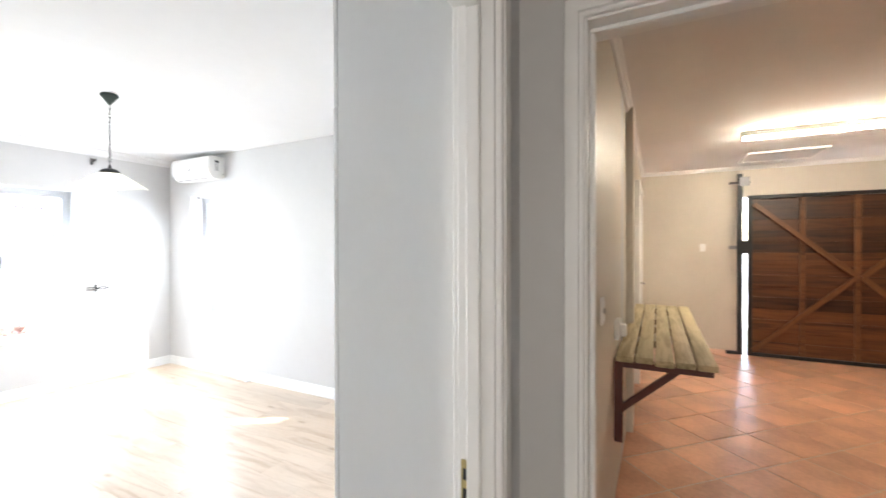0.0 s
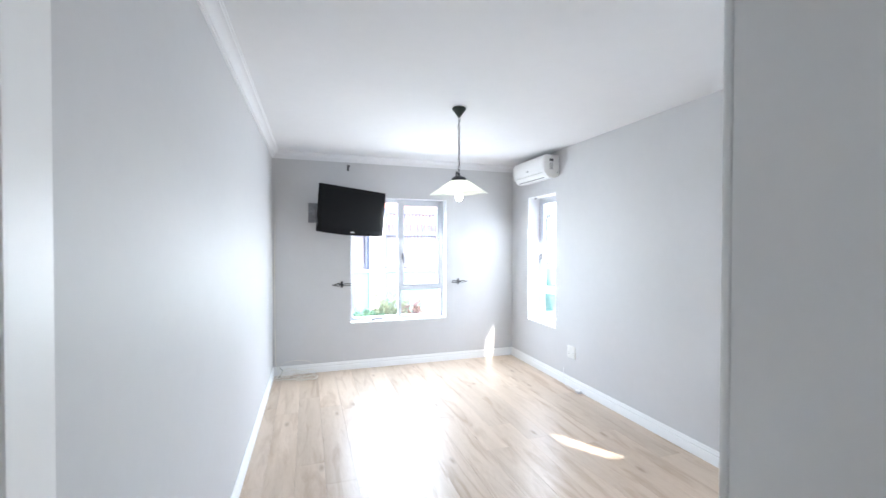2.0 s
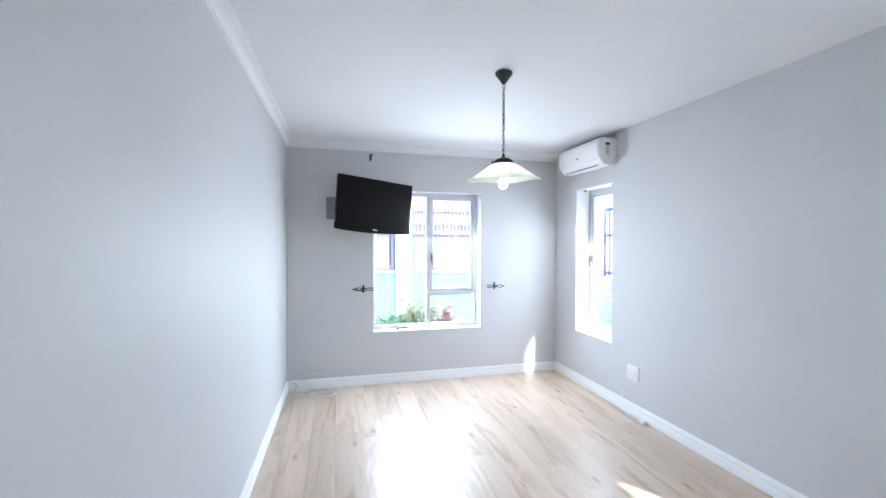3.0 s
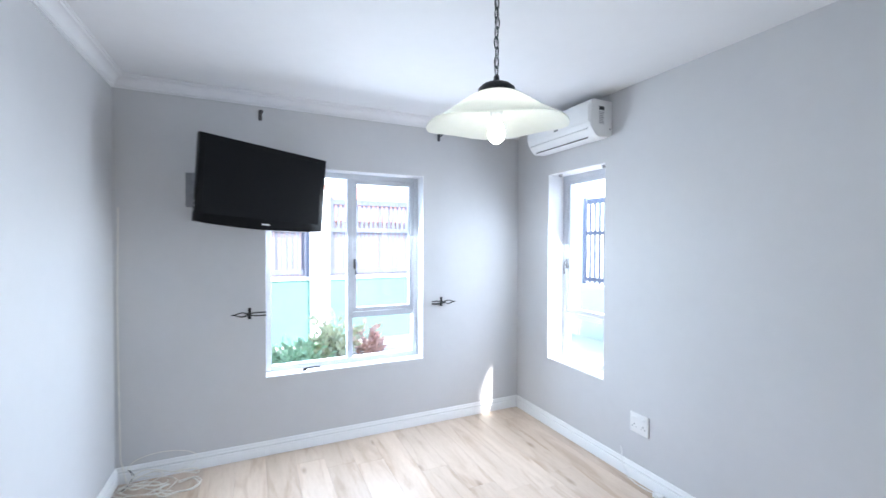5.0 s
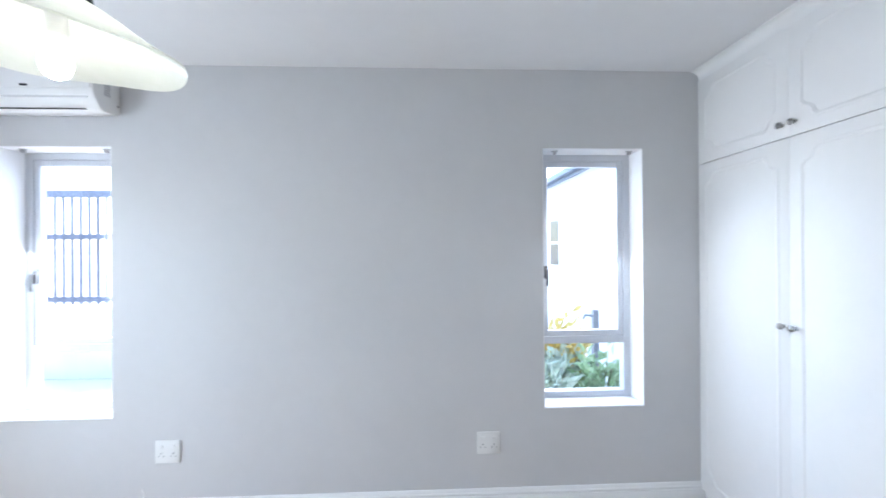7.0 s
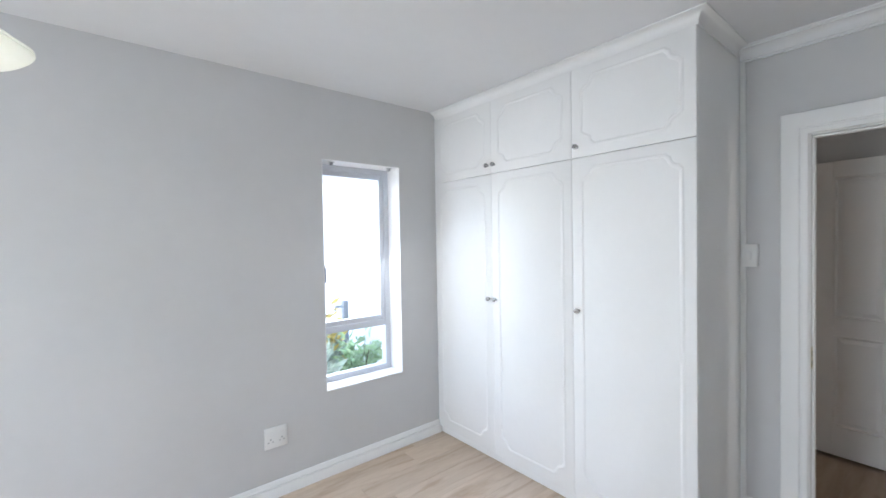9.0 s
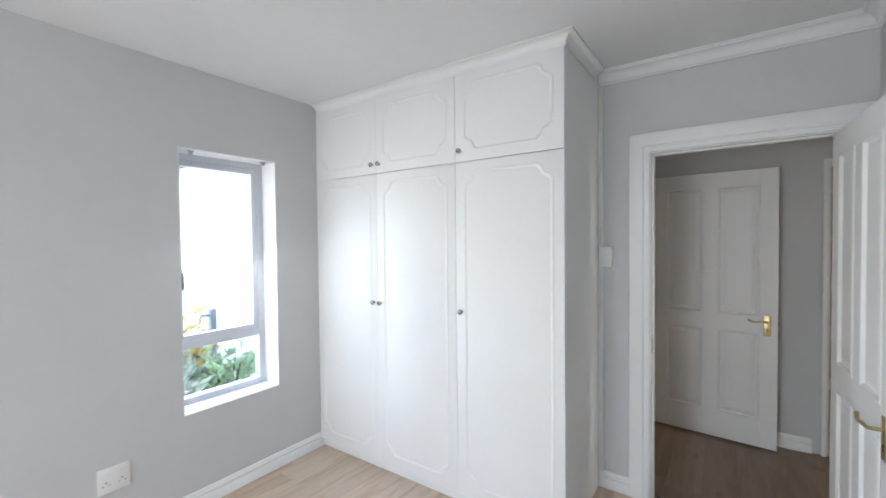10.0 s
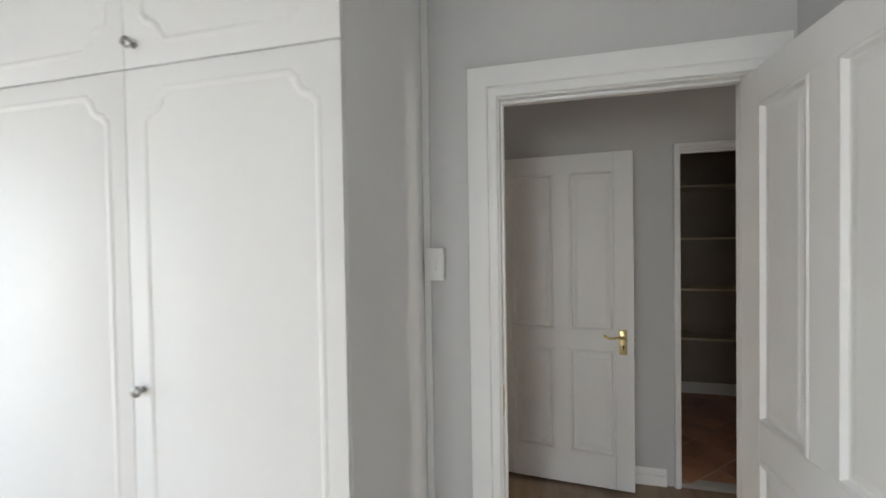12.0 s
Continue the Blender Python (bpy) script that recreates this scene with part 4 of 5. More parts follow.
bm = bmesh.new()
cyl(bm, (0.05, 0.03, -0.08), (0.05, 0.03, 0.08), 0.014, seg=12)
part("pivot", bm, STEELPLATE, br, "", True)


# curtain holdbacks and rail brackets of the far wall
def holdback(y, sign):
    h = thing("curtain_holdback", (XA, y, 1.03), "black wrought-iron curtain holdback with an open looped tip", "curtain holdback", "curtain holdbacks beside the window")
    slab("back_plate", (0.0005, 0.006, -0.010, 0.010, -0.040, 0.040), IRON, h, 0.002)
    bm = bmesh.new()
    tube(bm, [(0.005, 0, 0), (0.045, 0, 0.0)], 0.006, 8)
    part("stem", bm, IRON, h, "", True)
    for up in (1, -1):
        bm = bmesh.new()
        tube(bm, [(0.047, sign * -0.105, up * 0.010), (0.050, sign * -0.06, up * 0.012), (0.048, sign * -0.015, up * 0.008), (0.045, sign * 0.012, up * -0.001)], 0.0048, 8)
        part("bar", bm, IRON, h, "", True)
        bm = bmesh.new()
        tube(bm, [(0.045, sign * 0.010, 0), (0.045, sign * 0.030, up * 0.012), (0.045, sign * 0.048, up * 0.015), (0.045, sign * 0.070, up * 0.010), (0.045, sign * 0.096, 0)], 0.0042, 8)
        part("tip_loop", bm, IRON, h, "", True)
    bm = bmesh.new()
    lathe(bm, [(0.004, 0), (0.006, 0.008), (0.001, 0.030)], (0.045, sign * 0.090, 0.0), 10, (0, sign, 0))
    part("point", bm, IRON, h, "", True)
    bm = bmesh.new()
    tube(bm, [(0.045, sign * 0.008, -0.011), (0.051, sign * 0.010, 0), (0.045, sign * 0.012, 0.011)], 0.004, 8)
    part("collar", bm, IRON, h, "", True)


holdback(1.792, -1)
holdback(3.28, 1)


def rail_bracket(y):
    h = thing("curtain_rail_bracket", (XA, y, 2.43), "small grey curtain rail bracket without a rail", "bracket", "curtain rail brackets above the window")
    slab("plate", (0.0005, 0.005, -0.012, 0.012, -0.036, 0.036), CATCH, h, 0.002)
    bm = bmesh.new()
    tube(bm, [(0.004, 0, 0.0), (0.05, 0.004, 0.0), (0.056, 0.006, 0.010)], 0.0055, 8)
    part("arm", bm, CATCH, h, "", True)
    part("cup", lathe(bmesh.new(), [(0.002, -0.010), (0.012, -0.008), (0.014, 0.010), (0.011, 0.011), (0.009, -0.004)], (0.056, 0.006, 0.012), 14), CATCH, h, "", True)


rail_bracket(1.865)
rail_bracket(3.252)


# sockets and cables
def socket(x, z, label):
    s = thing("power_socket", (x, YB, z), label, "power socket", "double wall sockets")
    slab("plate", (-0.068, 0.068, -0.011, -0.0005, -0.064, 0.064), PLASTIC, s, 0.003, seg=2)
    for u in (-0.033, 0.033):
        slab("switch", (u - 0.010, u + 0.010, -0.016, -0.011, 0.022, 0.040), PLASTIC, s, 0.002)
        bm = bmesh.new()
        for du, dz, r in ((0, 0.004, 0.0048), (-0.013, -0.012, 0.0040), (0.013, -0.012, 0.0040)):
            cyl(bm, (u + du, -0.0112, dz - 0.012), (u + du, -0.0122, dz - 0.012), r, seg=10)
        part("pin_holes", bm, GREYPLASTIC, s)


socket(-4.645, 0.372, "white double power socket low on the grey wall")
socket(-2.815, 0.372, "white double power socket on the wall by the wardrobe")

rng = random.Random(3)
coil = thing("cable_coil", (0, 0, 0), "loose coil of white aerial cable on the floor in the corner", "cable")
CABLE = material("yellowed_white_cable", (0.80, 0.77, 0.70), 0.4, var=0.08, scale=30)
for k, (dx, dy, r0, r1, lift) in enumerate(((0.13, 0.14, 0.075, 0.12, 0.0), (0.15, 0.20, 0.085, 0.15, 0.012), (0.12, 0.17, 0.065, 0.13, 0.030), (0.20, 0.36, 0.075, 0.12, 0.0), (0.21, 0.38, 0.070, 0.11, 0.008), (0.11, 0.28, 0.045, 0.19, 0.045))):
    ph = rng.uniform(0, 6)
    bm = bmesh.new()
    tube(bm, [(XA + dx + r0 * math.cos(q) + 0.010 * math.sin(3 * q + k), YL0 + dy + r1 * math.sin(q), 0.005 + lift * (1 + 0.8 * math.sin(q * 2 + ph)) + 0.004 * math.cos(5 * q)) for q in [ph + 2 * math.pi * i / 30 for i in range(29)]], 0.0038, 6)
    part("loop", bm, CABLE, coil, "", True)
bm = bmesh.new()
tube(bm, [(XA + 0.022 + 0.006 * math.sin(2 * q), YL0 + 0.26 + 0.19 * math.cos(q), 0.09 + 0.075 * math.sin(q)) for q in [2 * math.pi * i / 36 for i in range(35)]], 0.0022, 6)
part("wall_loop", bm, CABLE, coil, "thin loop leaning on the skirting", True)
bm = bmesh.new()
tube(bm, [(XA + 0.012, YL0 + 0.03, 1.75), (XA + 0.008, YL0 + 0.02, 1.2), (XA + 0.010, YL0 + 0.024, 0.6), (XA + 0.012, YL0 + 0.03, 0.16), (XA + 0.06, YL0 + 0.07, 0.03), (XA + 0.16, 1.22, 0.008), (XA + 0.24, 1.36, 0.006)], 0.003, 6)
part("riser", bm, CABLE, coil, "white cable running up the corner", True)
bm = bmesh.new()
tube(bm, [(XA + 0.05, 1.10, 0.10), (XA + 0.06, 1.13, 0.06), (XA + 0.10, 1.10, 0.02), (XA + 0.13, 1.08, 0.008)], 0.003, 6)
part("dark_lead", bm, SLOT, coil, "thin dark lead", True)
lead = thing("phone_lead", (0, 0, 0), "white telephone lead hanging from the skirting to a small box", "cable")
bm = bmesh.new()
tube(bm, [(-4.79, YB - 0.004, 0.165), (-4.775, YB - 0.012, 0.14), (-4.765, YB - 0.022, 0.10), (-4.74, YB - 0.030, 0.055), (-4.69, YB - 0.045, 0.012), (-4.63, YB - 0.05, 0.005), (-4.56, YB - 0.05, 0.006), (-4.50, YB - 0.045, 0.012)], 0.0032, 6)
part("wire", bm, PLASTIC, lead, "", True)
part("box", box(bmesh.new(), -4.50, -4.44, YB - 0.068, YB - 0.026, 0.0, 0.026, 0.004, 2), PLASTIC, lead, "small white junction box", True)

# ---- pantry ----
pan = thing("pantry_shelves", (PX, 0, 0), "empty pale wooden shelves on the pantry back wall", "shelves")
for z in (0.62, 1.07, 1.53, 2.0):
    slab("shelf", (-0.36, -0.001, PY0, PY1, z - 0.020, z), SHELFWOOD, pan, 0.002)
for z in (0.62, 1.07, 1.53, 2.0):
    slab("batten", (-0.34, -0.001, PY1 - 0.022, PY1 - 0.001, z - 0.065, z - 0.021), SHELFWOOD, pan, 0.001)
slab("upright", (-0.35, -0.325, 0.60, 0.64, 0.0, 0.599), SHELFWOOD, pan, 0.002)
structure("baseboard_pantry", boxes((PX - 0.012, PX - 0.001, PY0, PY1, 0, 0.11)), WHITE, "white pantry skirting board", "skirting")

# ---- garage ----
structure("wall_garage_pier", boxes((GX0, GX0 + 0.05, 4.60, 4.76, 0.0, GZ)), CREAM, "narrow cream painted garage pier", "wall")
side = thing("door_3", (GX0, 5.9, 0), "closed white side door with its frame in the garage wall", "door", kind="structure")
slab("frame_post", (0.0005, 0.055, 0.0, 0.07, 0, 2.20), WHITE, side, 0.003)
slab("frame_post", (0.0005, 0.055, 0.93, 1.0, 0, 2.20), WHITE, side, 0.003)
slab("frame_head", (0.0005, 0.055, 0.07, 0.93, 2.13, 2.20), WHITE, side, 0.003)
slab("leaf", (0.0005, 0.035, 0.075, 0.925, 0.01, 2.125), WHITE, side, 0.003)
bm = bmesh.new()
tube(bm, [(0.035, 0.86, 1.02), (0.075, 0.86, 1.02), (0.080, 0.80, 1.02), (0.078, 0.74, 1.02)], 0.009, 8)
part("lever", bm, CHROME, side, "", True)

bench = thing("work_bench", (GX0, 3.50, 0), "weathered slatted wooden bench fixed on dark red steel brackets", "work bench")
BW, BL, BZ = 0.505, 2.35, 0.872
bw = (BW - 0.012) / 5
rng = random.Random(5)
for i in range(5):
    x0 = 0.010 + i * bw
    slab("board", (x0 + 0.004, x0 + bw - 0.004, rng.uniform(-0.02, 0.02), BL + rng.uniform(-0.02, 0.02), BZ - 0.034, BZ + rng.uniform(-0.002, 0.002)), BENCHWOOD, bench, 0.005, seg=2)
for y in (0.06, BL / 2, BL - 0.1):
    bk = slab("bracket", (0.0005, 0.045, y, y + 0.045, 0.36, BZ - 0.036), REDSTEEL, bench, 0.003, "dark red steel bracket")
    part("bracket_arm", box(bmesh.new(), 0.045, BW - 0.02, y, y + 0.045, BZ - 0.078, BZ - 0.0365, 0.003), REDSTEEL, bk)
    bm = bmesh.new()
    ln = math.hypot(0.30, 0.27)
    box(bm, 0, ln, y + 0.004, y + 0.040, -0.018, 0.018, 0.003, m=Matrix.Translation((0.03, 0, 0.545)) @ Matrix.Rotation(-math.atan2(0.27, 0.30), 4, "Y"))
    part("brace", bm, REDSTEEL, bk)
plug = thing("garage_socket", (GX0, 3.62, 1.0), "pale double socket on the garage wall above the bench", "power socket")
slab("plate", (0.0005, 0.030, -0.05, 0.09, -0.055, 0.055), PLASTIC, plug, 0.004)
slab("adapter", (0.030, 0.062, -0.02, 0.04, -0.04, 0.03), PLASTIC, plug, 0.006)
gs = thing("garage_switch", (GX0, 2.95, 1.20), "white three-gang light switch on the garage wall", "light switch")
slab("plate", (0.0005, 0.010, -0.04, 0.04, -0.06, 0.06), PLASTIC, gs, 0.002)
for z in (-0.032, 0.0, 0.032):
    slab("rocker", (0.010, 0.016, -0.012, 0.012, z - 0.011, z + 0.011), PLASTIC if z else GREYPLASTIC, gs, 0.002)
fs = thing("wall_switch", (0.13, GY1, 1.46), "small white switch on the garage end wall", "light switch")
slab("plate", (-0.035, 0.035, -0.010, -0.0005, -0.055, 0.055), PLASTIC, fs, 0.002)
slab("rocker", (-0.010, 0.010, -0.014, -0.010, -0.018, 0.018), PLASTIC, fs, 0.001)

gate = thing("garage_gate", (0.63, 7.86, 0), "dark stained plank garage gate with diagonal braces, closed", "garage gate")
GW, GH, PH = 3.1, 2.14, 0.149
for i in range(14):
    slab("plank", (0.05, GW - 0.05, 0.030 + 0.020 * (i % 2), 0.048 + 0.020 * (i % 2), 0.046 + i * PH, 0.054 + (i + 1) * PH), GATEWOOD, gate, 0.003)
for x in (0.0, GW - 0.05):
    slab("frame_stile", (x, x + 0.05, 0.0, 0.05, 0.03, GH), DARKMETAL, gate, 0.003)
for z in (0.0, GH - 0.02):
    slab("frame_rail", (0.0, GW, -0.005, 0.052, z, z + 0.045), DARKMETAL, gate, 0.003)
for x in (0.55, 1.08, 1.62, 2.16, 2.65):
    slab("upright", (x, x + 0.055, 0.0, 0.029, 0.05, GH - 0.022), BRACEWOOD, gate, 0.003)


def brace(x0, z0, x1, z1, d):
    ln, an = math.hypot(x1 - x0, z1 - z0), math.atan2(z1 - z0, x1 - x0)
    bm = box(bmesh.new(), 0, ln, -0.026, 0.0, -0.03, 0.03, 0.003)
    ob = part("brace", bm, BRACEWOOD, gate)
    ob.matrix_basis = Matrix.Translation((x0, d, z0)) @ Matrix.Rotation(-an, 4, "Y")


brace(0.06, 0.08, 1.10, 1.10, -0.001)
brace(0.06, 2.05, 1.10, 1.10, -0.004)
brace(1.14, 1.10, 2.16, 2.05, -0.001)
brace(1.14, 1.10, 2.16, 0.08, -0.004)
track = thing("gate_track", (0.545, 7.88, 0), "dark steel guide track beside the garage gate", "gate track")
slab("channel", (-0.03, 0.03, -0.02, 0.03, 0.0, 2.47), DARKMETAL, track, 0.003)
slab("hinge_arm", (-0.13, 0.11, -0.03, -0.02, 2.33, 2.36), DARKMETAL, track, 0.002)
slab("upper_clip", (-0.012, 0.10, -0.045, -0.03, 2.30, 2.42), STEELPLATE, track, 0.002)
slab("lock_box", (-0.04, 0.085, -0.05, -0.02, 1.38, 1.56), DARKMETAL, track, 0.004)
slab("lock_pin", (-0.13, -0.04, -0.045, -0.03, 1.44, 1.49), STEELPLATE, track, 0.002)
slab("floor_bracket", (-0.16, -0.03, -0.04, 0.0, 0.0, 0.045), DARKMETAL, track, 0.003)
tubel = thing("fluorescent_light", (0.27, 5.95, GZ), "lit fluorescent batten light under the garage ceiling", "ceiling light")
slab("batten", (0, 1.24, -0.03, 0.03, -0.05, -0.0005), PLASTIC, tubel, 0.004)
bm = bmesh.new()
cyl(bm, (0.02, 0, -0.068), (1.22, 0, -0.068), 0.016, seg=14)
part("tube", bm, TUBE, tubel, "glowing fluorescent tube", True)
for x in (0.0, 1.22):
    slab("end_holder", (x, x + 0.02, -0.02, 0.02, -0.09, -0.05), PLASTIC, tubel, 0.003)
hatch = thing("attic_hatch", (0.5, 7.05, GZ), "white framed ceiling hatch in the garage", "ceiling hatch")
slab("panel", (0.04, 0.71, 0.04, 0.61, -0.012, -0.0005), CEIL, hatch, 0.002)
for q in ((0, 0.75, 0, 0.04), (0, 0.75, 0.61, 0.65), (0, 0.04, 0.04, 0.61), (0.71, 0.75, 0.04, 0.61)):
    slab("frame", (*q, -0.022, -0.0005), WHITE, hatch, 0.003)

# ---- outside ----
GROUND = -0.14
ground = structure("ground", boxes((-300, 300, -300, 300, GROUND - 0.2, GROUND)), PAVING, "pale paved yard and open ground", "ground")


def boundary(name, x, y, turn, length, panels, top, fh, pitch, plaster, label):
    """A low plastered wall with pillars and slatted timber panels on it. Runs along its own x."""
    w = thing(name, (x, y, GROUND), label, "boundary wall", kind="structure", turn=turn)
    slab("low_wall", (0, length, 0, 0.20, 0, top), plaster, w, 0.006, "pale mint plastered low wall")
    slab("coping", (-0.01, length + 0.01, -0.025, 0.225, top, top + 0.05), OUTWALL, w, 0.006)
    n = len(panels)
    for k, (a, b) in enumerate(panels):
        slab("rail", (a, b, 0.08, 0.12, top + 0.10, top + 0.17), FENCEWOOD, w, 0.003)
        slab("rail", (a, b, 0.08, 0.12, top + fh * 0.6, top + fh * 0.6 + 0.07), FENCEWOOD, w, 0.003)
        slab("rail", (a, b, 0.08, 0.12, top + fh - 0.06, top + fh + 0.03), FENCEWOOD, w, 0.003)
        for p in (a, b - 0.07):
            slab("post", (p, p + 0.07, 0.04, 0.08, top + 0.051, top + fh + 0.06), FENCEWOOD, w, 0.004)
        m = int((b - a - 0.14) / pitch)
        for i in range(m):
            u = a + 0.09 + i * (b - a - 0.18) / max(1, m - 1)
            slab("slat", (u - 0.022, u + 0.022, 0.121, 0.141, top + 0.06, top + fh), FENCEWOOD, w, 0)
    for a, b in [(panels[k][1], panels[k + 1][0]) for k in range(n - 1)]:
        slab("pillar", (a + 0.005, b - 0.005, -0.05, 0.25, 0.001, top + fh + 0.16), OUTWALL, w, 0.008, "white plastered pillar")
    return w


boundary("boundary_wall_west", -9.8, -2.0, 90, 9.5, [(0.2, 2.35), (2.7, 4.66), (4.98, 6.95), (7.28, 9.2)], 1.05, 1.32, 0.078, MINT, "pale boundary wall with dark slatted fence panels")
boundary("boundary_wall_north", -9.55, 7.2, 0, 4.6, [(0.05, 0.75), (1.07, 2.9), (3.2, 4.55)], 0.89, 1.54, 0.105, LITMINT, "pale boundary wall with dark slatted fence panels")

wing = thing("house_wing", (0, 0, 0), "white plastered wing of the house with a slate blue eave", "house wing")
slab("wall", (GX0 - 0.235, GX0 - 0.221, YA + 0.001, 12.5, GROUND, 2.62), OUTWALL, wing, 0, "white plastered outer wall")
slab("soffit", (GX0 - 0.40, GX0 + 0.2, YA + 0.001, 12.6, 2.622, 2.64), OUTWALL, wing, 0)
slab("fascia", (GX0 - 0.42, GX0 - 0.40, YA + 0.001, 12.6, 2.52, 2.67), FASCIA, wing, 0.003)
slab("gutter", (GX0 - 0.50, GX0 - 0.421, YA + 0.001, 12.6, 2.57, 2.66), FASCIA, wing, 0.012)
bm = bmesh.new()
prism(bm, [(GX0 - 0.40, 2.672), (2.0, 3.35), (4.8, 2.672), (4.8, 2.70), (2.0, 3.40), (GX0 - 0.40, 2.70)], "y", YA + 0.001, 12.6)
part("roof", bm, ROOFTILE, wing, "red-brown pitched roof")
ow = slab("window", (GX0 - 0.245, GX0 - 0.2355, 8.45, 8.99, 1.18, 2.04), ALU, wing, 0.002, "grey framed window of the wing")
slab("pane", (GX0 - 0.249, GX0 - 0.2451, 8.50, 8.94, 1.63, 1.99), SCREEN, ow, 0)
slab("pane", (GX0 - 0.249, GX0 - 0.2451, 8.50, 8.94, 1.23, 1.59), SCREEN, ow, 0)
roof = structure("roof_bedroom", prism(bmesh.new(), [(0.3, 2.705), (4.55, 2.705), (2.4, 3.45)], "x", -6.45, GX0 - 0.9), ROOFTILE, "red-brown roof above the bedroom", "roof")
# Added out of view: lets sun reach only the far wall's foot.
structure("eave_sun_block", boxes((-6.45, -3.3, 4.56, 4.92, 2.66, 2.70)), ROOFTILE, "unseen eave added to hold the sun off the far window", "eave")
tap = thing("garden_tap", (-1.19, 6.40, GROUND), "grey garden tap post", "garden tap")
slab("post", (-0.035, 0.035, -0.035, 0.035, 0, 0.93), STEELPLATE, tap, 0.006)
bm = bmesh.new()
tube(bm, [(-0.03, 0, 0.86), (-0.12, 0, 0.87), (-0.14, 0, 0.82)], 0.016, 8)
part("spout", bm, STEELPLATE, tap, "", True)

bed_n = structure("planting_bed", boxes((-2.9, -1.5, 4.75, 6.25, GROUND, 0.12)), SOIL, "raised soil bed under the window", "planting bed")
bed_w = structure("planting_bed_west", boxes((-8.3, -6.9, 1.3, 3.9, GROUND, 0.12)), GRAVEL, "raised gravel bed with stones and plants", "planting bed")


def shrub(x, y, z, r, h, n, leaf, mat, label, seed, name="shrub", upright=0.4):
    """A loose plant of pointed leaves on thin stems, uneven in outline."""
    rng = random.Random(seed)
    t = thing(name, (x, y, z), label, "plant", "plants in the beds outside")
    bm = bmesh.new()
    tips = []
    for k in range(9):
        a, q = rng.uniform(0, 6.28), rng.uniform(0.3, 1.0)
        tip = Vector((r * 0.7 * q * math.cos(a), r * 0.7 * q * math.sin(a), h * rng.uniform(0.45, 0.9)))
        cyl(bm, (0.02 * math.cos(a), 0.02 * math.sin(a), -0.01), tip, 0.008, 0.003, 5)
        tips.append(tip)
    part("stems", bm, BARK, t)
    bm = bmesh.new()
    for k in range(n):
        tip = rng.choice(tips)
        p = tip * rng.uniform(0.45, 1.05) + Vector((rng.gauss(0, r * 0.22), rng.gauss(0, r * 0.22), rng.gauss(0, h * 0.10)))
        p.z = max(p.z, 0.03)
        d = Vector((p.x + rng.gauss(0, 0.1), p.y + rng.gauss(0, 0.1), upright * r + rng.gauss(0, 0.1))).normalized()
        s = d.cross(Vector((rng.gauss(0, 1), rng.gauss(0, 1), rng.gauss(0, 1)))).normalized()
        nn = d.cross(s)
        ln, wd = leaf * rng.uniform(0.6, 1.3), leaf * rng.uniform(0.16, 0.28)
        v = [bm.verts.new(p), bm.verts.new(p + d * ln * 0.45 + s * wd), bm.verts.new(p + d * ln - nn * ln * 0.12), bm.verts.new(p + d * ln * 0.45 - s * wd), bm.verts.new(p + d * ln * 0.45 + nn * wd * 0.5)]
        for i in range(4):
            bm.faces.new((v[i], v[(i + 1) % 4], v[4]))
    part("foliage", bm, mat, t)
    return t


B0 = 0.12
shrub(-7.45, 2.64, B0, 0.30, 0.60, 380, 0.12, LEAFOLIVE, "yellow-green leafy shrub in the bed outside", 1)
shrub(-7.35, 2.25, B0, 0.30, 0.36, 380, 0.11, LEAFGREEN, "low green leafy shrub in the bed outside", 2)
shrub(-7.45, 3.0, B0, 0.20, 0.44, 260, 0.10, LEAFRED, "red-bronze leafy shrub in the bed outside", 3)
shrub(-7.6, 1.85, B0, 0.30, 0.36, 300, 0.11, LEAFGREEN, "low green leafy shrub in the bed outside", 4)
shrub(-1.76, 5.0, B0, 0.22, 0.55, 240, 0.12, LEAFGREEN, "bright green leafy shrub in the bed outside", 5)
shrub(-2.25, 5.02, B0, 0.32, 0.42, 420, 0.14, LEAFBLUE, "grey-green succulent plant in the bed outside", 6, "succulent_plant", 0.7)
shrub(-1.95, 5.25, B0, 0.32, 0.45, 420, 0.14, LEAFBLUE, "grey-green succulent plant in the bed outside", 7, "succulent_plant", 0.7)
shrub(-2.0, 5.5, B0, 0.42, 0.72, 1100, 0.11, LEAFYELLOW, "yellow flowering shrub in the bed outside", 8)
shrub(-2.4, 5.4, B0, 0.28, 0.40, 300, 0.12, LEAFBLUE, "grey-green succulent plant in the bed outside", 9, "succulent_plant", 0.7)


def stone(x, y, r, seed):
    bm = bmesh.new()
    bmesh.ops.create_icosphere(bm, subdivisions=3, radius=r)
    for v in bm.verts:
        v.co += v.normal * r * 0.35 * noise.noise(v.co * (2.0 / r * 0.4) + Vector((seed * 7, 0, 0)))
        v.co.z *= 0.62
    ob = new("garden_stone", mesh_of("garden_stone", bm, STONE, True))
    ob.location = (x, y, B0 + r * 0.45)
    tagged(ob, "pale rounded garden stone lying in the bed", "stone", "stones in the bed outside")


stone(-7.10, 2.50, 0.16, 1)
stone(-7.12, 2.12, 0.18, 2)
stone(-7.2, 2.88, 0.11, 3)
stone(-2.35, 4.9, 0.09, 4)

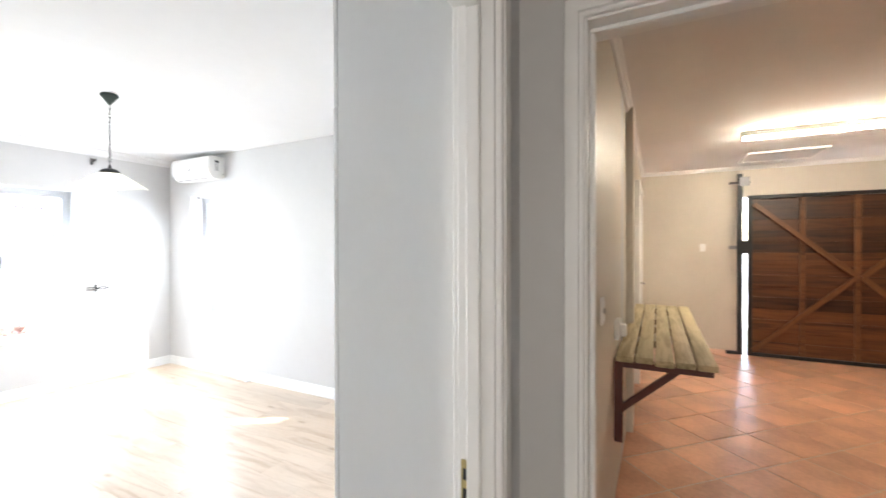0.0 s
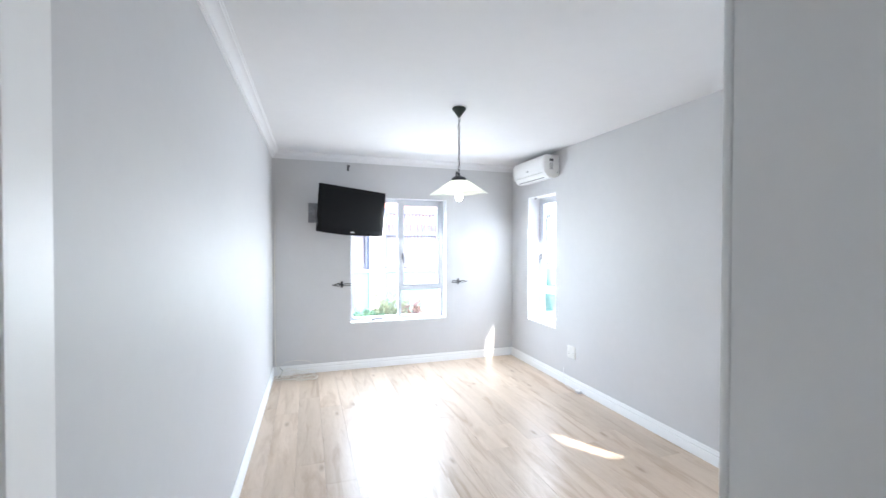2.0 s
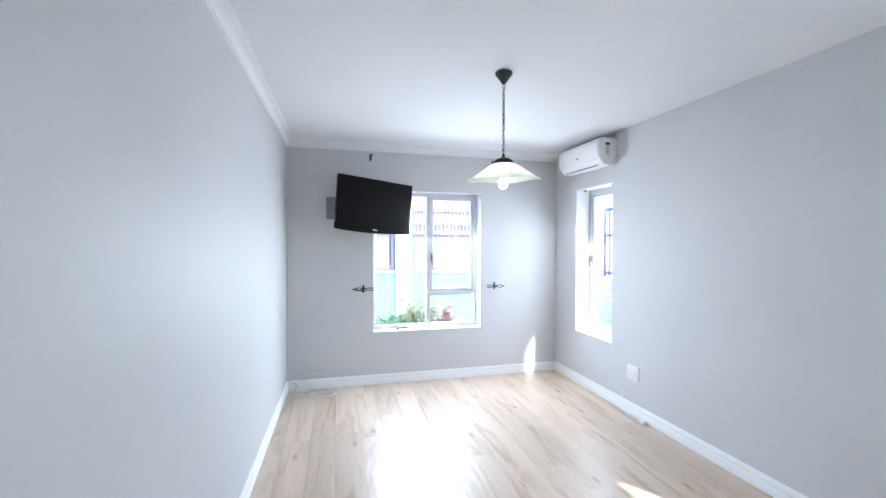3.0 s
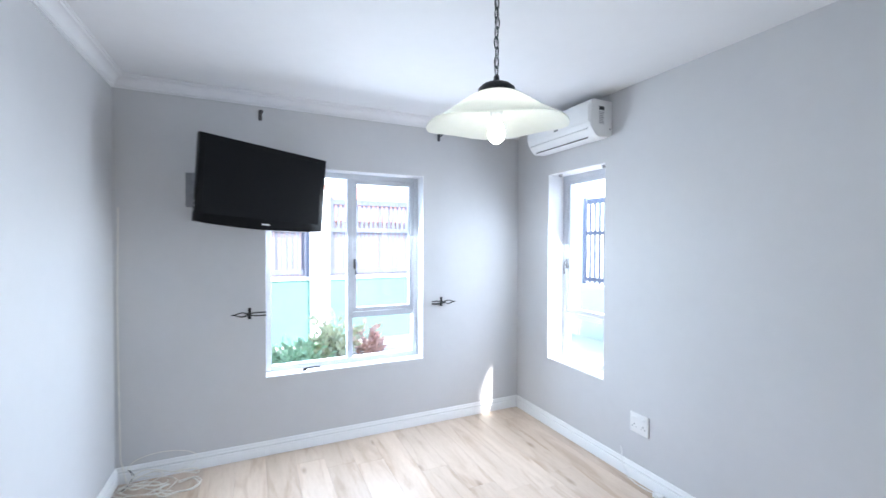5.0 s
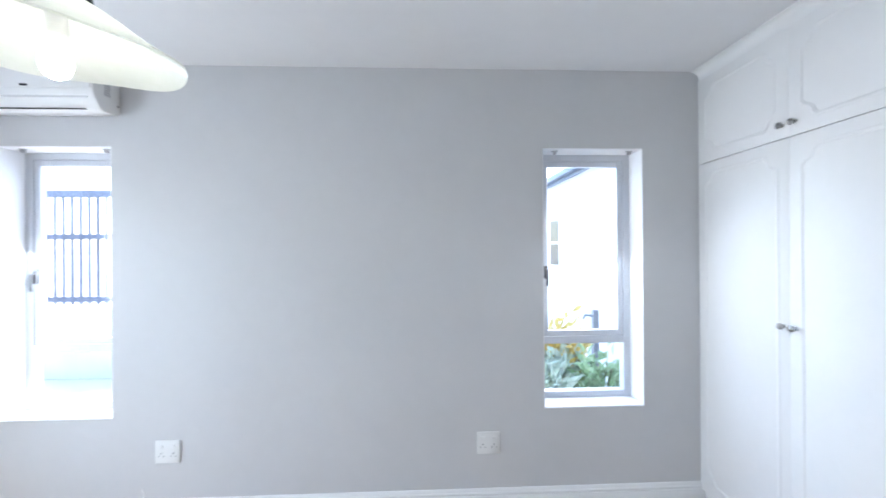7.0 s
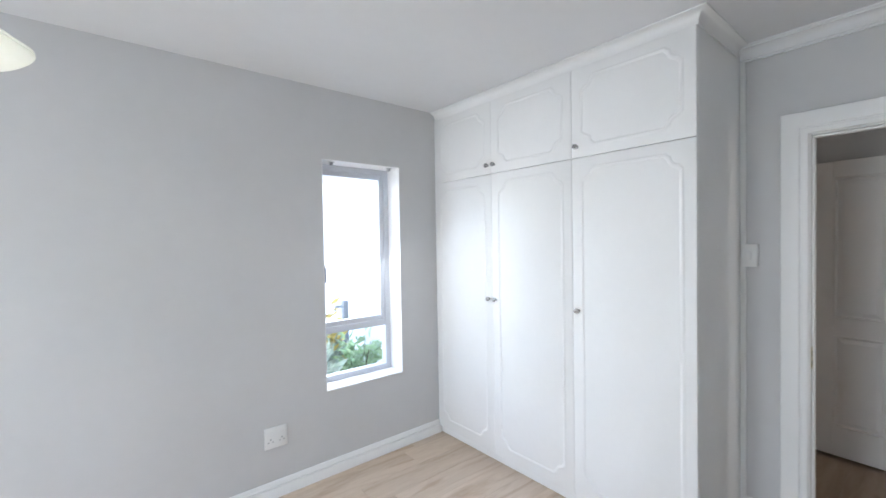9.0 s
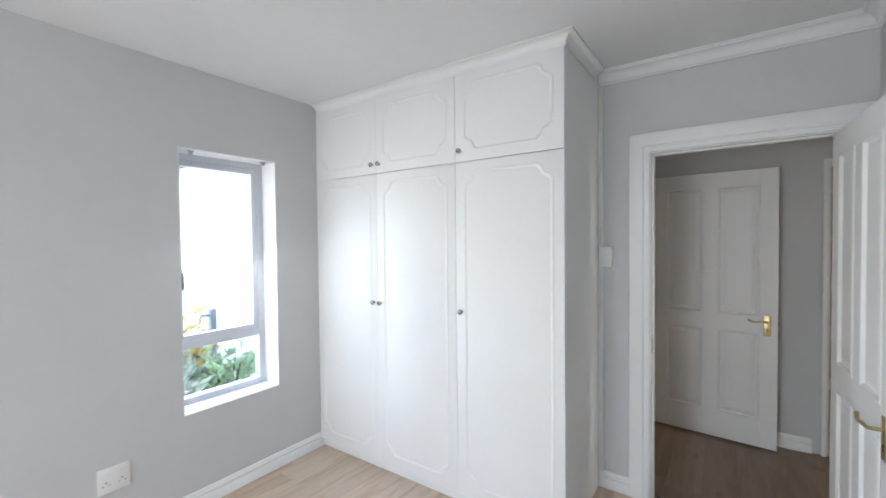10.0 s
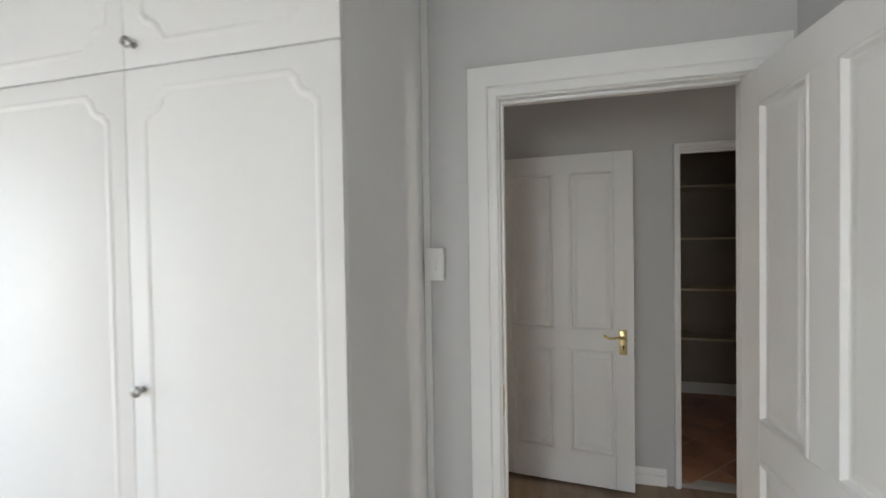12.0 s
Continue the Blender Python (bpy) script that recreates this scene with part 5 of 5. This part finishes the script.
hs = thing("neighbour_house", (-26, 2.0, GROUND), "far red-brown neighbouring house with a tiled roof", "house")
slab("wall", (-4, 4, -9, 12, 0, 2.6), material("brown_face_brick", (0.19, 0.14, 0.13), 0.85, var=0.2, scale=6), hs, 0)
bm = prism(bmesh.new(), [(-4.6, 2.6), (4.6, 2.6), (0, 4.8)], "y", -9.5, 12.5)
part("roof", bm, ROOFTILE, hs)

# ---- floor pieces ----


def piece_mesh(name, outline, thick, mat, edge=0.0015):
    """A thin plate with slightly eased upper edges, its top at z 0."""
    bm = bmesh.new()
    c = Vector((sum(p[0] for p in outline) / len(outline), sum(p[1] for p in outline) / len(outline)))

    def inset(p, d):
        v = Vector(p) - c
        return c + Vector((v.x - math.copysign(min(d, abs(v.x)), v.x), v.y - math.copysign(min(d, abs(v.y)), v.y)))
    low = [bm.verts.new((*p, -thick)) for p in outline]
    mid = [bm.verts.new((*p, -edge)) for p in outline]
    top = [bm.verts.new((*inset(p, edge), 0)) for p in outline]
    n = len(outline)
    for a, b in ((low, mid), (mid, top)):
        for i in range(n):
            bm.faces.new((a[i], a[(i + 1) % n], b[(i + 1) % n], b[i]))
    bm.faces.new(top)
    bm.faces.new(low[::-1])
    return mesh_of(name, bm, mat)


def lay_planks(x0, x1, y0, y1, width, length, parent, mat):
    rng = random.Random(4)
    made = {}
    y = y0
    while y < y1 - 0.005:
        w = min(width, y1 - y)
        x = x0 - rng.uniform(0, length * 0.9)
        while x < x1 - 0.005:
            a, b = max(x, x0), min(x + length, x1)
            if b - a > 0.02:
                key = (round(b - a, 3), round(w, 3))
                if key not in made:
                    made[key] = piece_mesh("plank", [(0.0003, 0.0003), (key[0] - 0.0003, 0.0003), (key[0] - 0.0003, key[1] - 0.0003), (0.0003, key[1] - 0.0003)], 0.004, mat, 0.0006)
                ob = new("plank", made[key])
                ob.parent = parent
                ob.location = (a, y, 0)
            x += length
        y += width


lay_planks(XA, XD, 0.94, YB, 0.19, 1.285, floor_room, OAK)
# Hall planks take the shaded copy of the oak.
lay_planks(XD, XO, -1.2, YE + 0.06, 0.19, 1.285, floor_room, SHADEDOAK)


def clipped(poly, x0, x1, y0, y1):
    """A convex outline cut to a rectangle."""
    for axis, lim, sign in ((0, x0, 1), (0, x1, -1), (1, y0, 1), (1, y1, -1)):
        out = []
        for p, q in zip(poly, poly[1:] + poly[:1]):
            a, b = sign * (p[axis] - lim), sign * (q[axis] - lim)
            if a >= 0:
                out.append(p)
            if a * b < 0:
                k = a / (a - b)
                out.append((p[0] + (q[0] - p[0]) * k, p[1] + (q[1] - p[1]) * k))
        poly = out
        if len(poly) < 3:
            return []
    return poly


def lay_tiles(x0, x1, y0, y1, size, gap, parent, near, limit):
    """Square tiles laid cornerwise, cut at the walls; the nearest ones singly, the rest as one part."""
    rng = random.Random(9)
    d = size / math.sqrt(2)
    spots = [(x0 + i * d, y0 + j * d) for i in range(int((x1 - x0) / d) + 2) for j in range(int((y1 - y0) / d) + 2) if (i + j) % 2 == 0]
    spots.sort(key=lambda s: (s[0] - near[0]) ** 2 + (s[1] - near[1]) ** 2)
    r = d - gap * 0.7
    base = [(r, 0.0), (0.0, r), (-r, 0.0), (0.0, -r)]
    whole = piece_mesh("tile", base, 0.006, TERRA, 0.002)
    rest = bmesh.new()
    for k, (x, y) in enumerate(spots):
        poly = clipped([(x + a, y + b) for a, b in base], x0, x1, y0, y1)
        area_ = abs(sum(p[0] * q[1] - q[0] * p[1] for p, q in zip(poly, poly[1:] + poly[:1]))) / 2 if poly else 0
        if area_ < 0.004:
            continue
        cut = area_ < 2 * r * r - 1e-4
        if k < limit:
            ob = new("tile", piece_mesh("tile", [(p[0] - x, p[1] - y) for p in poly], 0.006, TERRA, 0.002) if cut else whole)
            ob.parent = parent
            ob.matrix_basis = pose(x, y, rng.uniform(-0.001, 0.001), rng.uniform(-0.12, 0.12), rng.uniform(-0.12, 0.12), 0 if cut else rng.choice((0, 90, 180, 270)))
        else:
            low, top = [rest.verts.new((*p, -0.006)) for p in poly], [rest.verts.new((*p, 0)) for p in poly]
            n = len(poly)
            for i in range(n):
                rest.faces.new((low[i], low[(i + 1) % n], top[(i + 1) % n], top[i]))
            rest.faces.new(top)
    tagged(part("tiles_beyond", rest, TERRA, parent), kind="stuff")


lay_tiles(GX0, GX1, YE + 0.07, GY1 + 0.1, 0.40, 0.011, floor_garage, (0.3, 4.5), 290)
lay_tiles(XO + 0.05, PX, PY0, PY1, 0.30, 0.008, floor_pantry, (1.0, 0.6), 70)
